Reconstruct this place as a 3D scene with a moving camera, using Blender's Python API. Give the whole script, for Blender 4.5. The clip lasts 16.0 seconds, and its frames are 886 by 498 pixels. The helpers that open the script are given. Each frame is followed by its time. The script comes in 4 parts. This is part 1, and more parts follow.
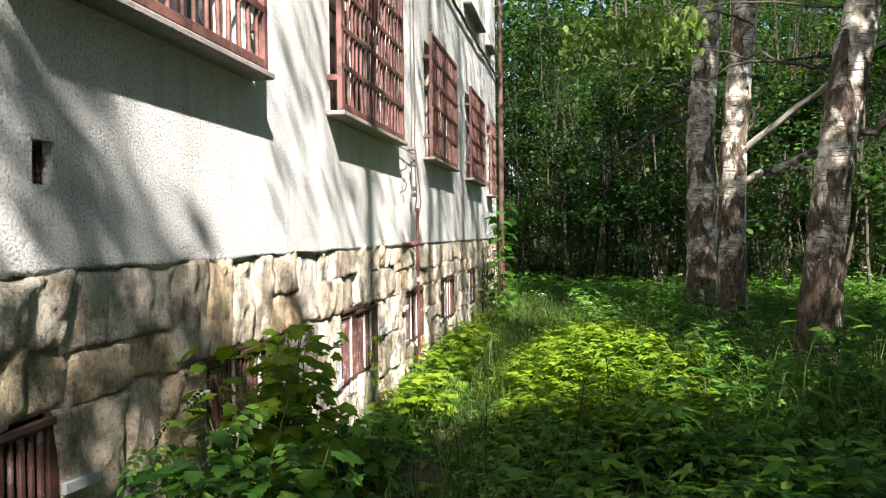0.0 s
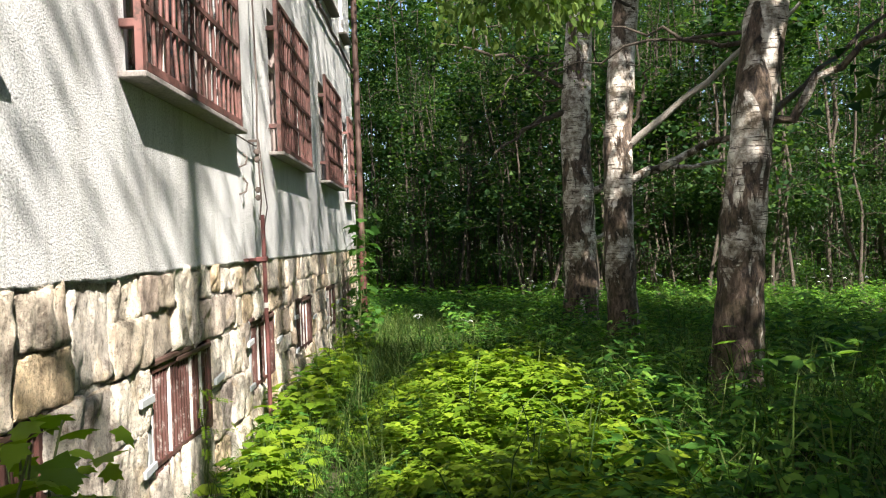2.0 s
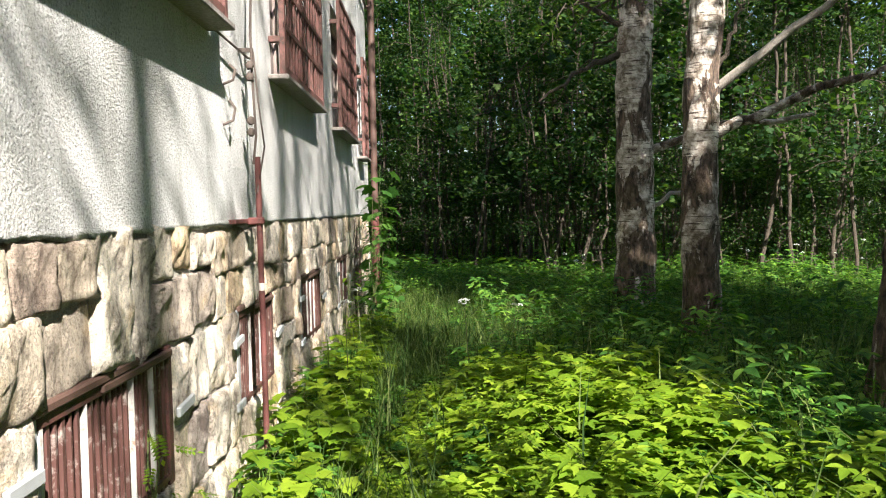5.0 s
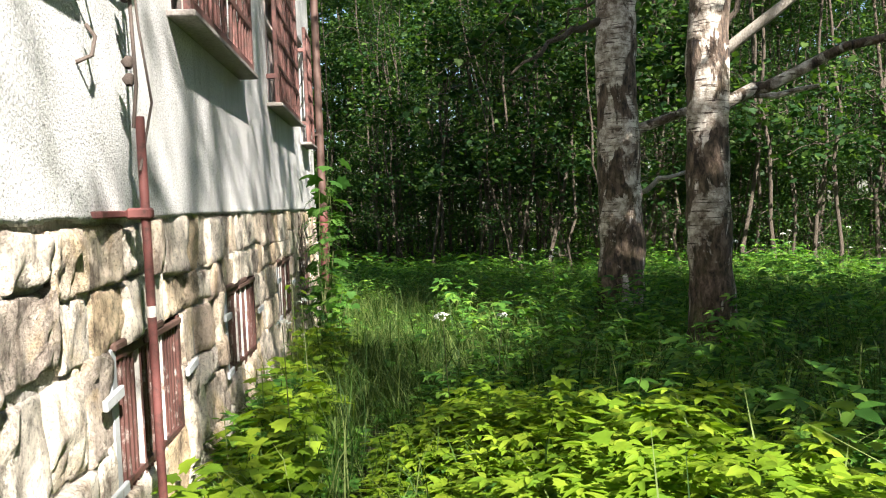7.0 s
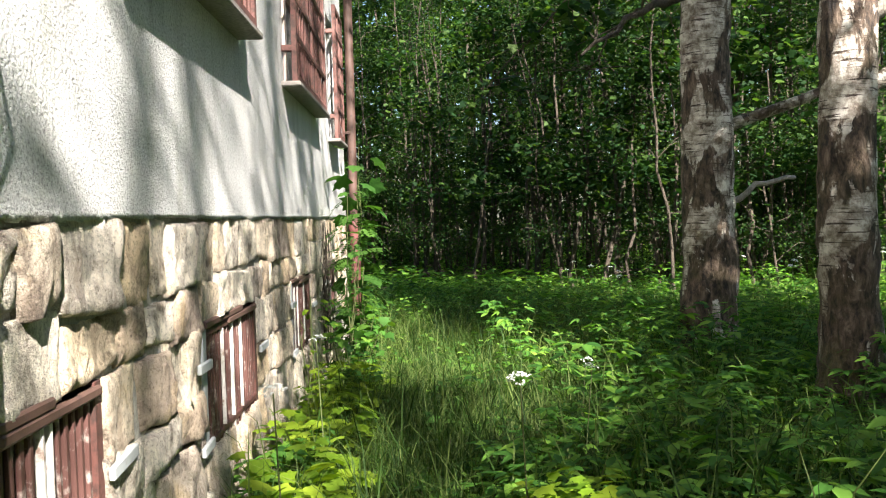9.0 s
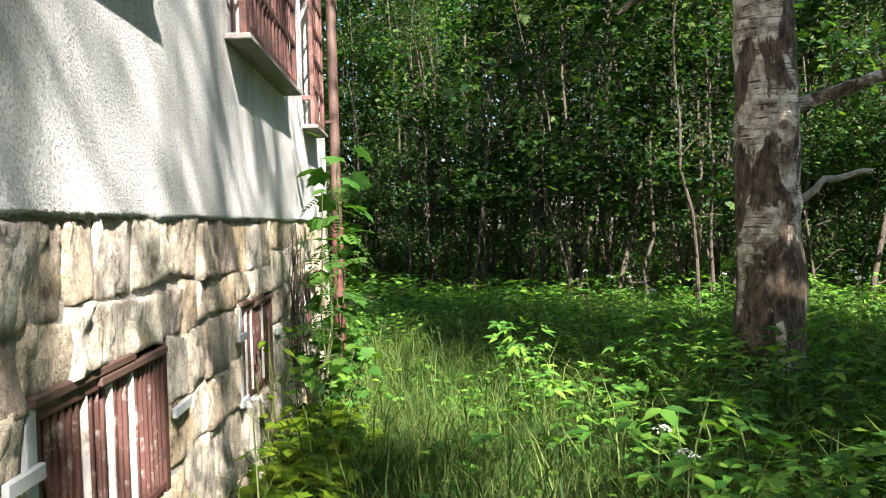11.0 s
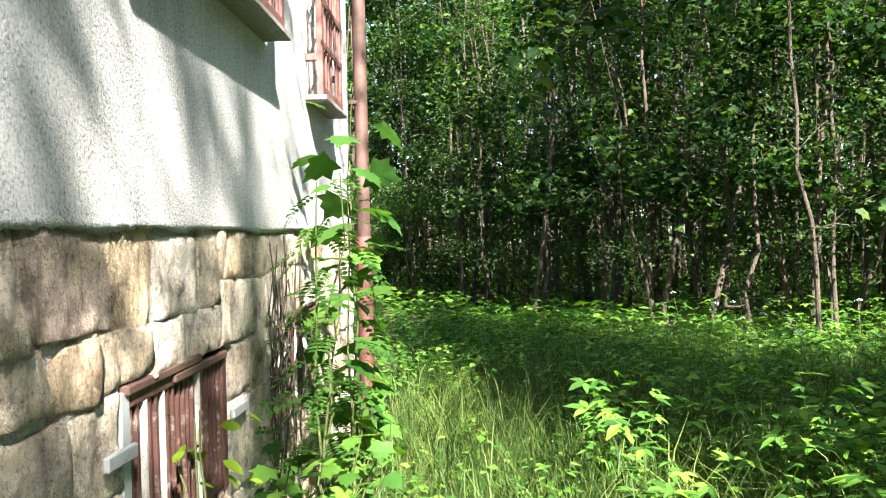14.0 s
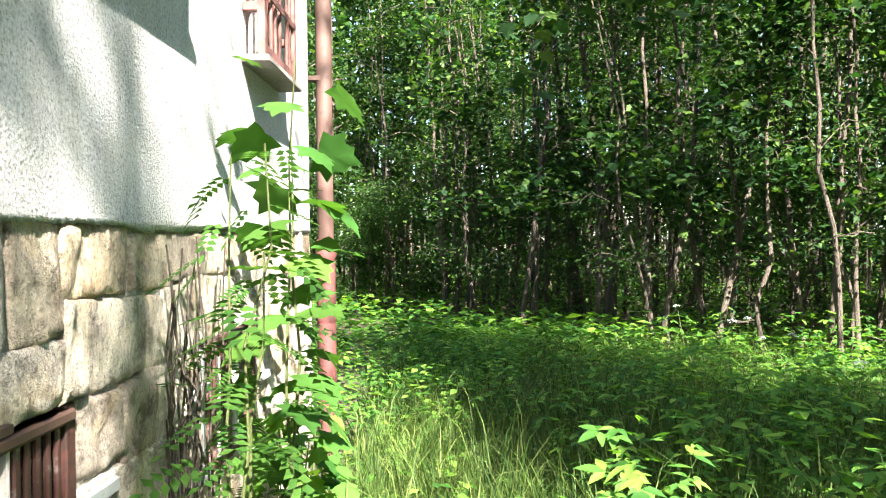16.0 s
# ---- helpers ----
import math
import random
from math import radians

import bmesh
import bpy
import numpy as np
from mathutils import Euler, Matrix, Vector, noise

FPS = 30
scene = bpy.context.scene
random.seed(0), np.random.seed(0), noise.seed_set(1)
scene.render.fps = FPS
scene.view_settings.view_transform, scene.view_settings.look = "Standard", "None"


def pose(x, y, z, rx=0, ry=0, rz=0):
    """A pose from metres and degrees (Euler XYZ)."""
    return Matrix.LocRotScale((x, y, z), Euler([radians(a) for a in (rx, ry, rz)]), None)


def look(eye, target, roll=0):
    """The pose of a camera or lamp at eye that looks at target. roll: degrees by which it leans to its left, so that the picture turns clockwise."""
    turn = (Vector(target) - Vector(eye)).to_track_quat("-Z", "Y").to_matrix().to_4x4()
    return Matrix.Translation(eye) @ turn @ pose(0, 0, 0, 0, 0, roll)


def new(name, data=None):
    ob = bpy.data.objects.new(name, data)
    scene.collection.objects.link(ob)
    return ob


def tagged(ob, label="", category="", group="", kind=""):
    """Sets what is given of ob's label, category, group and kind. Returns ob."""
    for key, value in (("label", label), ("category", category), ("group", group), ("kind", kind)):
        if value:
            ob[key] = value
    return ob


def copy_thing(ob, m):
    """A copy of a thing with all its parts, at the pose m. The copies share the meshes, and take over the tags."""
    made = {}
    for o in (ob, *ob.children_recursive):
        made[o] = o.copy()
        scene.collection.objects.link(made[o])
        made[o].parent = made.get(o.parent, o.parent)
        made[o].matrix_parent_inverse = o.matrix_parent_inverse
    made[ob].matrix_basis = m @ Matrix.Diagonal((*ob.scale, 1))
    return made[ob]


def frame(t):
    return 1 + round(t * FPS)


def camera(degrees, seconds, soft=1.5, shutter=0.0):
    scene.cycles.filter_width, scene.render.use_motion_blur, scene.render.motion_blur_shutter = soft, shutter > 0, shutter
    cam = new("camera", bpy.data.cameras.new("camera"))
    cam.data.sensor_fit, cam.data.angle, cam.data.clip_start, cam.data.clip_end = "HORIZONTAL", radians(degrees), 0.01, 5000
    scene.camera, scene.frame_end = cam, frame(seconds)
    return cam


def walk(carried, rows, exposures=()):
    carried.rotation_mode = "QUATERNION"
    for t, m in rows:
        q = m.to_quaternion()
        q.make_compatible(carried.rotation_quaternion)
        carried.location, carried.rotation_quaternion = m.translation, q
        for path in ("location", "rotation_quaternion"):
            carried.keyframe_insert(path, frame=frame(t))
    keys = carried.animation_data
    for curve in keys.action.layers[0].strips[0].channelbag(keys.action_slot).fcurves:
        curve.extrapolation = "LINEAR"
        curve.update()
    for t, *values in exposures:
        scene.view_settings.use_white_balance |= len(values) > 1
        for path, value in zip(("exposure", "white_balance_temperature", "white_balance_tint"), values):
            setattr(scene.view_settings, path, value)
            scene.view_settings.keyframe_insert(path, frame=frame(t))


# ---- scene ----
cam = camera(57.0, 16.0, soft=1.1)
PATH = [
    (0, (1.661, 0.985, 1.696), (1.327, 2.956, 1.657), -0.6),
    (0.5, (1.571, 1.287, 1.683), (1.216, 3.253, 1.601), -1.0),
    (1, (1.552, 1.699, 1.686), (1.107, 3.647, 1.607), -1.5),
    (1.5, (1.481, 2.133, 1.672), (1.323, 4.125, 1.608), -0.9),
    (2, (1.399, 2.499, 1.705), (1.42, 4.499, 1.681), -2.0),
    (2.5, (1.413, 2.827, 1.709), (1.35, 4.826, 1.653), -1.3),
    (3, (1.348, 3.113, 1.689), (1.271, 5.109, 1.588), -0.8),
    (3.2, (1.304, 3.249, 1.679), (1.276, 5.247, 1.583), -0.5),
    (5.3, (1.002, 4.565, 1.634), (1.043, 6.562, 1.533), -1.3),
    (5.5, (0.99, 4.692, 1.622), (1.085, 6.687, 1.511), -1.4),
    (6, (1.015, 5.083, 1.611), (1.08, 7.078, 1.496), -1.6),
    (6.5, (0.972, 5.432, 1.583), (1.028, 7.427, 1.457), -1.7),
    (7, (0.943, 5.772, 1.596), (1.083, 7.764, 1.485), -2.1),
    (7.5, (0.986, 6.134, 1.588), (1.07, 8.13, 1.487), -2.0),
    (8, (0.952, 6.491, 1.552), (0.984, 8.487, 1.434), -1.3),
    (8.5, (0.888, 6.856, 1.574), (0.965, 8.852, 1.472), -1.4),
    (9, (0.896, 7.253, 1.567), (0.951, 9.251, 1.487), -1.5),
    (9.5, (0.853, 7.625, 1.546), (0.876, 9.624, 1.474), -1.1),
    (10, (0.818, 7.955, 1.571), (0.885, 9.953, 1.51), -1.0),
    (10.2, (0.822, 8.103, 1.55), (0.909, 10.1, 1.483), -1.1),
    (12.3, (1.042, 9.586, 1.534), (1.031, 11.585, 1.471), -1.4),
    (12.5, (1.024, 9.711, 1.53), (1.002, 11.709, 1.462), -0.9),
    (13, (0.936, 10.052, 1.549), (0.942, 12.051, 1.509), -0.9),
    (13.5, (0.939, 10.419, 1.524), (0.94, 12.418, 1.478), -1.1),
    (14, (0.938, 10.748, 1.553), (0.873, 12.747, 1.514), -1.3),
    (14.5, (0.848, 11.041, 1.556), (0.818, 13.041, 1.527), -1.5),
    (15, (0.837, 11.254, 1.553), (0.864, 13.254, 1.516), -1.0),
    (15.5, (0.925, 11.545, 1.534), (0.929, 13.545, 1.497), -1.0),
    (16, (0.945, 11.811, 1.539), (0.921, 13.811, 1.512), -0.6),
]
walk(cam, [(t, look(eye, target, roll)) for t, eye, target, roll in PATH],
     exposures=[(0.0, 2.1), (2.5, 1.88), (6.5, 2.15), (9.5, 2.5), (13.0, 2.9), (16.0, 3.55)])

# ==== light ====
SUN_TRAVEL = Vector((-0.13, 0.30, -0.28)).normalized()
sun_data = bpy.data.lights.new("sun", "SUN")
sun_data.energy, sun_data.angle, sun_data.color = 5.0, radians(0.6), (1.0, 0.94, 0.87)
sun = new("sun", sun_data)
sun.matrix_world = look((0, 0, 30), Vector((0, 0, 30)) + SUN_TRAVEL)
world = bpy.data.worlds.new("sky")
scene.world = world
world.use_nodes = True
wn = world.node_tree.nodes
sky = wn.new("ShaderNodeTexSky")
sky.sky_type, sky.sun_disc = "NISHITA", False
sky.sun_elevation = math.asin(-SUN_TRAVEL.z)
sky.sun_rotation = math.atan2(-SUN_TRAVEL.x, -SUN_TRAVEL.y)
wn["Background"].inputs["Strength"].default_value = 0.053
world.node_tree.links.new(sky.outputs[0], wn["Background"].inputs["Color"])


# ==== material helpers ====
def material(name, rough=0.8, metal=0.0):
    m = bpy.data.materials.new(name)
    m.use_nodes = True
    b = m.node_tree.nodes["Principled BSDF"]
    b.inputs["Roughness"].default_value, b.inputs["Metallic"].default_value = rough, metal
    return m, m.node_tree.nodes, m.node_tree.links, b


def coords(n, l, scale=(1, 1, 1)):
    c, mp = n.new("ShaderNodeTexCoord"), n.new("ShaderNodeMapping")
    mp.inputs["Scale"].default_value = scale
    l.new(c.outputs["Object"], mp.inputs["Vector"])
    return mp.outputs[0]


def noise_tex(n, l, vec, scale, detail=4, rough=0.6, distort=0.0, ridged=False):
    t = n.new("ShaderNodeTexNoise")
    if ridged:
        t.noise_type, t.normalize = "RIDGED_MULTIFRACTAL", True
    for key, v in (("Scale", scale), ("Detail", detail), ("Roughness", rough), ("Distortion", distort)):
        t.inputs[key].default_value = v
    l.new(vec, t.inputs["Vector"])
    return t.outputs["Fac"]


def ramp(n, l, fac, stops):
    r = n.new("ShaderNodeValToRGB")
    e = r.color_ramp.elements
    while len(e) < len(stops):
        e.new(0.5)
    for el, (p, c) in zip(e, stops):
        el.position, el.color = p, (*c, 1)
    l.new(fac, r.inputs["Fac"])
    return r.outputs["Color"]


def mix(n, l, fac, a, b, mode="MIX"):
    m = n.new("ShaderNodeMix")
    m.data_type, m.blend_type = "RGBA", mode
    for socket, v in ((m.inputs[0], fac), (m.inputs[6], a), (m.inputs[7], b)):
        if isinstance(v, (int, float)):
            socket.default_value = v
        elif isinstance(v, tuple):
            socket.default_value = (*v, 1)
        else:
            l.new(v, socket)
    return m.outputs[2]


def bump(n, l, b, height, strength, distance=0.02, before=None):
    k = n.new("ShaderNodeBump")
    k.inputs["Strength"].default_value, k.inputs["Distance"].default_value = strength, distance
    l.new(height, k.inputs["Height"])
    if before:
        l.new(before, k.inputs["Normal"])
    l.new(k.outputs[0], b.inputs["Normal"])
    return k.outputs[0]


def object_random(n):
    return n.new("ShaderNodeObjectInfo").outputs["Random"]


def island_random(n):
    return n.new("ShaderNodeNewGeometry").outputs["Random Per Island"]


# ==== materials ====
def world_coords(n, l, scale=(1, 1, 1)):
    g, mp = n.new("ShaderNodeNewGeometry"), n.new("ShaderNodeMapping")
    mp.inputs["Scale"].default_value = scale
    l.new(g.outputs["Position"], mp.inputs["Vector"])
    return mp.outputs[0]


def cells(n, l, vec, scale):
    t = n.new("ShaderNodeTexVoronoi")
    t.inputs["Scale"].default_value = scale
    l.new(vec, t.inputs["Vector"])
    return t.outputs["Distance"]


def make_plaster():
    m, n, l, b = material("roughcast_plaster", 0.95)
    v = coords(n, l)
    grain = noise_tex(n, l, v, 85, 4, 0.75)
    # low grain is coloured dark, which paints shade into the pits of the roughcast
    base = ramp(n, l, grain, [(0.33, (0.3, 0.295, 0.29)), (0.47, (0.7, 0.69, 0.68)), (0.6, (0.82, 0.81, 0.8))])
    streak = noise_tex(n, l, coords(n, l, (3, 3, 0.4)), 1.3, 6, 0.75, 0.8)
    dirt = ramp(n, l, streak, [(0.38, (0.84, 0.84, 0.82)), (0.5, (1, 1, 1))])
    blot = ramp(n, l, noise_tex(n, l, v, 0.9, 6, 0.6), [(0.3, (0.86, 0.85, 0.83)), (0.55, (1, 1, 1))])
    c = mix(n, l, 1.0, mix(n, l, 1.0, base, dirt, "MULTIPLY"), blot, "MULTIPLY")
    green = ramp(n, l, noise_tex(n, l, coords(n, l, (2, 2, 0.5)), 1.7, 6, 0.7), [(0.57, (0, 0, 0)), (0.72, (0.45, 0.45, 0.45))])
    c = mix(n, l, green, c, (0.3, 0.31, 0.24))
    l.new(c, b.inputs["Base Color"])
    k = bump(n, l, b, cells(n, l, v, 95), 0.45, 0.012)
    k = bump(n, l, b, noise_tex(n, l, v, 75, 2, 0.6), 0.6, 0.014, k)
    bump(n, l, b, grain, 0.9, 0.014, k)
    return m


def make_stone():
    m, n, l, b = material("sandstone", 0.92)
    v = world_coords(n, l)
    r = object_random(n)
    tone = ramp(n, l, r, [(0.0, (0.36, 0.31, 0.28)), (0.2, (0.56, 0.48, 0.38)), (0.45, (0.68, 0.62, 0.53)), (0.7, (0.58, 0.53, 0.47)), (0.9, (0.6, 0.47, 0.31)), (1.0, (0.38, 0.31, 0.27))])
    spots = noise_tex(n, l, v, 6, 8, 0.72)
    c = mix(n, l, 1.0, tone, ramp(n, l, spots, [(0.36, (0.3, 0.27, 0.25)), (0.46, (0.8, 0.78, 0.75)), (0.54, (1.1, 1.08, 1.04)), (0.66, (1.3, 1.28, 1.22))]), "MULTIPLY")
    ochre = ramp(n, l, noise_tex(n, l, v, 3.1, 6, 0.7, 0.5), [(0.55, (0, 0, 0)), (0.68, (0.55, 0.55, 0.55))])
    c = mix(n, l, ochre, c, (0.55, 0.4, 0.2))
    wash = ramp(n, l, noise_tex(n, l, world_coords(n, l, (5, 5, 0.9)), 2.2, 6, 0.7, 0.3), [(0.36, (0.68, 0.64, 0.62)), (0.48, (1.06, 1.06, 1.06))])
    c = mix(n, l, 1.0, c, wash, "MULTIPLY")
    c = mix(n, l, 1.0, c, ramp(n, l, noise_tex(n, l, v, 70, 4, 0.75), [(0.34, (0.55, 0.53, 0.51)), (0.48, (1.14, 1.14, 1.14))]), "MULTIPLY")
    moss = ramp(n, l, noise_tex(n, l, v, 2.2, 5, 0.7), [(0.6, (0, 0, 0)), (0.74, (0.5, 0.5, 0.5))])
    c = mix(n, l, moss, c, (0.15, 0.14, 0.06))
    l.new(c, b.inputs["Base Color"])
    k = bump(n, l, b, noise_tex(n, l, world_coords(n, l, (1, 1, 0.6)), 11, 7, 0.62, 0.4, True), 0.8, 0.04)
    k = bump(n, l, b, noise_tex(n, l, world_coords(n, l, (1, 1, 0.7)), 34, 5, 0.75, 0.5), 1.0, 0.03, k)
    bump(n, l, b, noise_tex(n, l, v, 110, 3, 0.75), 0.9, 0.012, k)
    return m


def make_mottled(name, dark, light, scale, rough=0.9, strength=0.5, dist=0.01, stretch=(1, 1, 1), metal=0.0):
    m, n, l, b = material(name, rough, metal)
    v = coords(n, l, stretch)
    f = noise_tex(n, l, v, scale, 6, 0.7)
    fine = noise_tex(n, l, v, scale * 8, 3, 0.6)
    c = mix(n, l, 0.6, ramp(n, l, f, [(0.3, dark), (0.7, light)]), ramp(n, l, fine, [(0.3, dark), (0.7, light)]))
    l.new(c, b.inputs["Base Color"])
    bump(n, l, b, fine, strength, dist)
    return m


def make_rust(name, paint, rust, amount):
    m, n, l, b = material(name, 0.65)
    v = coords(n, l)
    f = noise_tex(n, l, v, 14, 6, 0.75)
    c = ramp(n, l, f, [(amount - 0.08, rust), (amount + 0.06, paint)])
    c = mix(n, l, 1.0, c, ramp(n, l, noise_tex(n, l, v, 3, 4), [(0.3, (0.7, 0.68, 0.66)), (0.7, (1.1, 1.1, 1.1))]), "MULTIPLY")
    l.new(c, b.inputs["Base Color"])
    bump(n, l, b, f, 0.4, 0.004)
    return m


def make_leaf(name, dark, mid, light, trans=0.45, rough=0.6):
    m, n, l, b = material(name, rough)
    r = island_random(n)
    c = ramp(n, l, r, [(0.0, dark), (0.5, mid), (1.0, light)])
    v = coords(n, l)
    c = mix(n, l, 1.0, c, ramp(n, l, noise_tex(n, l, v, 0.8, 3), [(0.3, (0.75, 0.8, 0.75)), (0.7, (1.2, 1.15, 1.1))]), "MULTIPLY")
    l.new(c, b.inputs["Base Color"])
    b.inputs["Specular IOR Level"].default_value = 0.22
    t = n.new("ShaderNodeBsdfTranslucent")
    l.new(mix(n, l, 1.0, c, (1.25, 1.35, 0.55), "MULTIPLY"), t.inputs["Color"])
    s = n.new("ShaderNodeMixShader")
    s.inputs[0].default_value = trans
    l.new(b.outputs[0], s.inputs[1])
    l.new(t.outputs[0], s.inputs[2])
    l.new(s.outputs[0], n["Material Output"].inputs["Surface"])
    return m


def make_birch():
    m, n, l, b = material("birch_bark", 0.85)
    v = coords(n, l)
    plates = noise_tex(n, l, coords(n, l, (1, 1, 0.45)), 3.4, 6, 0.62, 0.6)
    rings = noise_tex(n, l, coords(n, l, (1.6, 1.6, 20)), 3.2, 4, 0.6, 0.2)
    cracks = noise_tex(n, l, coords(n, l, (1, 1, 0.4)), 20, 5, 0.7, 0.4)
    sep = n.new("ShaderNodeSeparateXYZ")
    l.new(v, sep.inputs[0])
    rise = n.new("ShaderNodeMath")
    rise.operation = "MULTIPLY_ADD"
    rise.inputs[1].default_value = 0.032
    l.new(sep.outputs["Z"], rise.inputs[0])
    l.new(plates, rise.inputs[2])
    # black and white bark, with contrast raised so pale patches also paint sun dapples
    pale = mix(n, l, 1.0, ramp(n, l, noise_tex(n, l, v, 9, 6, 0.7), [(0.38, (0.16, 0.12, 0.09)), (0.5, (0.46, 0.4, 0.34)), (0.6, (0.78, 0.73, 0.66))]),
               ramp(n, l, rings, [(0.37, (0.14, 0.11, 0.1)), (0.42, (1, 1, 1))]), "MULTIPLY")
    dark = ramp(n, l, cracks, [(0.38, (0.018, 0.013, 0.01)), (0.52, (0.1, 0.068, 0.048)), (0.7, (0.24, 0.18, 0.135))])
    c = mix(n, l, ramp(n, l, rise.outputs[0], [(0.555, (0, 0, 0)), (0.585, (1, 1, 1))]), dark, pale)
    low = ramp(n, l, sep.outputs["Z"], [(0.0, (0.75, 0.75, 0.75)), (1.0, (0.12, 0.12, 0.12))])
    moss = mix(n, l, 1.0, low, ramp(n, l, noise_tex(n, l, v, 3.5, 6, 0.65), [(0.48, (0, 0, 0)), (0.6, (1, 1, 1))]), "MULTIPLY")
    c = mix(n, l, moss, c, (0.12, 0.115, 0.025))
    l.new(c, b.inputs["Base Color"])
    k = bump(n, l, b, plates, 0.8, 0.06)
    k = bump(n, l, b, cracks, 0.9, 0.03, k)
    bump(n, l, b, rings, 0.3, 0.01, k)
    return m


def make_ground():
    m, n, l, b = material("forest_soil", 0.97)
    v = coords(n, l)
    c = ramp(n, l, noise_tex(n, l, v, 9, 7, 0.7), [(0.3, (0.03, 0.022, 0.014)), (0.55, (0.085, 0.06, 0.035)), (0.75, (0.14, 0.10, 0.06))])
    green = ramp(n, l, noise_tex(n, l, v, 1.3, 6, 0.7), [(0.42, (0, 0, 0)), (0.6, (0.8, 0.8, 0.8))])
    c = mix(n, l, green, c, (0.045, 0.07, 0.018))
    l.new(c, b.inputs["Base Color"])
    bump(n, l, b, noise_tex(n, l, v, 25, 5, 0.7), 0.9, 0.04)
    return m


PLASTER, STONE = make_plaster(), make_stone()
MORTAR = make_mottled("old_mortar", (0.26, 0.24, 0.21), (0.56, 0.52, 0.46), 9, 0.95, 0.8, 0.03)
RED_PAINT = make_rust("red_oxide_paint", (0.18, 0.078, 0.066), (0.07, 0.038, 0.03), 0.48)
RED_PIPE = make_rust("dark_red_pipe_paint", (0.14, 0.046, 0.041), (0.07, 0.03, 0.024), 0.45)
RUST = make_rust("rusted_iron", (0.105, 0.04, 0.032), (0.045, 0.022, 0.017), 0.5)
PALE_IRON = make_rust("flaking_white_paint", (0.62, 0.6, 0.57), (0.26, 0.17, 0.13), 0.42)
GREY_IRON = make_rust("grey_metal_paint", (0.38, 0.4, 0.41), (0.2, 0.15, 0.12), 0.36)
SILL = make_mottled("weathered_sill", (0.15, 0.13, 0.12), (0.34, 0.31, 0.28), 8, 0.9, 0.5, 0.01)
WOOD_PAINT = make_rust("peeling_window_paint", (0.62, 0.5, 0.46), (0.3, 0.2, 0.16), 0.4)
BROWN_PIPE = make_rust("brown_painted_pipe", (0.1, 0.055, 0.042), (0.06, 0.035, 0.028), 0.4)
SLAT = make_rust("flaking_brown_bar_paint", (0.095, 0.04, 0.033), (0.36, 0.31, 0.28), 0.41)
WIRE = make_mottled("dark_wire", (0.05, 0.035, 0.03), (0.13, 0.1, 0.08), 30, 0.7)
# near-black colour that paints the darkness of the unlit rooms
ROOM_SHADE = make_mottled("painted_room_shade", (0.02, 0.02, 0.02), (0.06, 0.055, 0.05), 2, 0.95)
ROOFING = make_mottled("dark_roofing", (0.05, 0.04, 0.04), (0.1, 0.09, 0.08), 3, 0.9)
BIRCH = make_birch()
BARK = make_mottled("brown_bark", (0.024, 0.019, 0.014), (0.125, 0.098, 0.072), 14, 0.95, 0.9, 0.03, (1, 1, 0.25))
DEADWOOD = make_mottled("pale_dead_branch", (0.2, 0.17, 0.14), (0.5, 0.46, 0.4), 12, 0.9, 0.6, 0.02, (1, 1, 0.4))
SOIL = make_ground()
LEAF_HERB = make_leaf("herb_leaf", (0.024, 0.08, 0.015), (0.082, 0.21, 0.033), (0.19, 0.33, 0.05))
# yellower and brighter than the herb leaf, with sunlight put into the colour
LEAF_SUN_YELLOW = make_leaf("sun_yellow_leaf", (0.1, 0.19, 0.014), (0.17, 0.27, 0.018), (0.26, 0.35, 0.03))
LEAF_MAPLE = make_leaf("maple_leaf", (0.04, 0.115, 0.022), (0.06, 0.15, 0.028), (0.09, 0.19, 0.035), 0.4)
# darkened below real foliage to paint the wood's shade; lightest tone for sunlit leaves
LEAF_TREE_SHADED = make_leaf("shaded_tree_leaf", (0.012, 0.038, 0.012), (0.023, 0.063, 0.017), (0.08, 0.14, 0.026))
LEAF_BIRCH = make_leaf("birch_leaf", (0.07, 0.13, 0.03), (0.11, 0.18, 0.04), (0.18, 0.25, 0.07))
GRASS = make_leaf("grass_blade", (0.022, 0.055, 0.012), (0.058, 0.115, 0.02), (0.2, 0.25, 0.085), 0.45)
STEM = make_mottled("green_stem", (0.05, 0.07, 0.02), (0.14, 0.16, 0.05), 20, 0.7)
PETAL = make_mottled("white_petals", (0.6, 0.62, 0.55), (0.82, 0.82, 0.78), 40, 0.8)
GLASS, _, _, glass_bsdf = material("window_glass", 0.08)
glass_bsdf.inputs["Base Color"].default_value = (0.04, 0.045, 0.05, 1)


# ==== mesh helpers ====
def part(name, bm, mat, parent=None, label=""):
    me = bpy.data.meshes.new(name)
    bm.to_mesh(me)
    bm.free()
    me.materials.append(mat)
    ob = new(name, me)
    ob.parent = parent
    if label:
        ob["label"] = label
    return ob


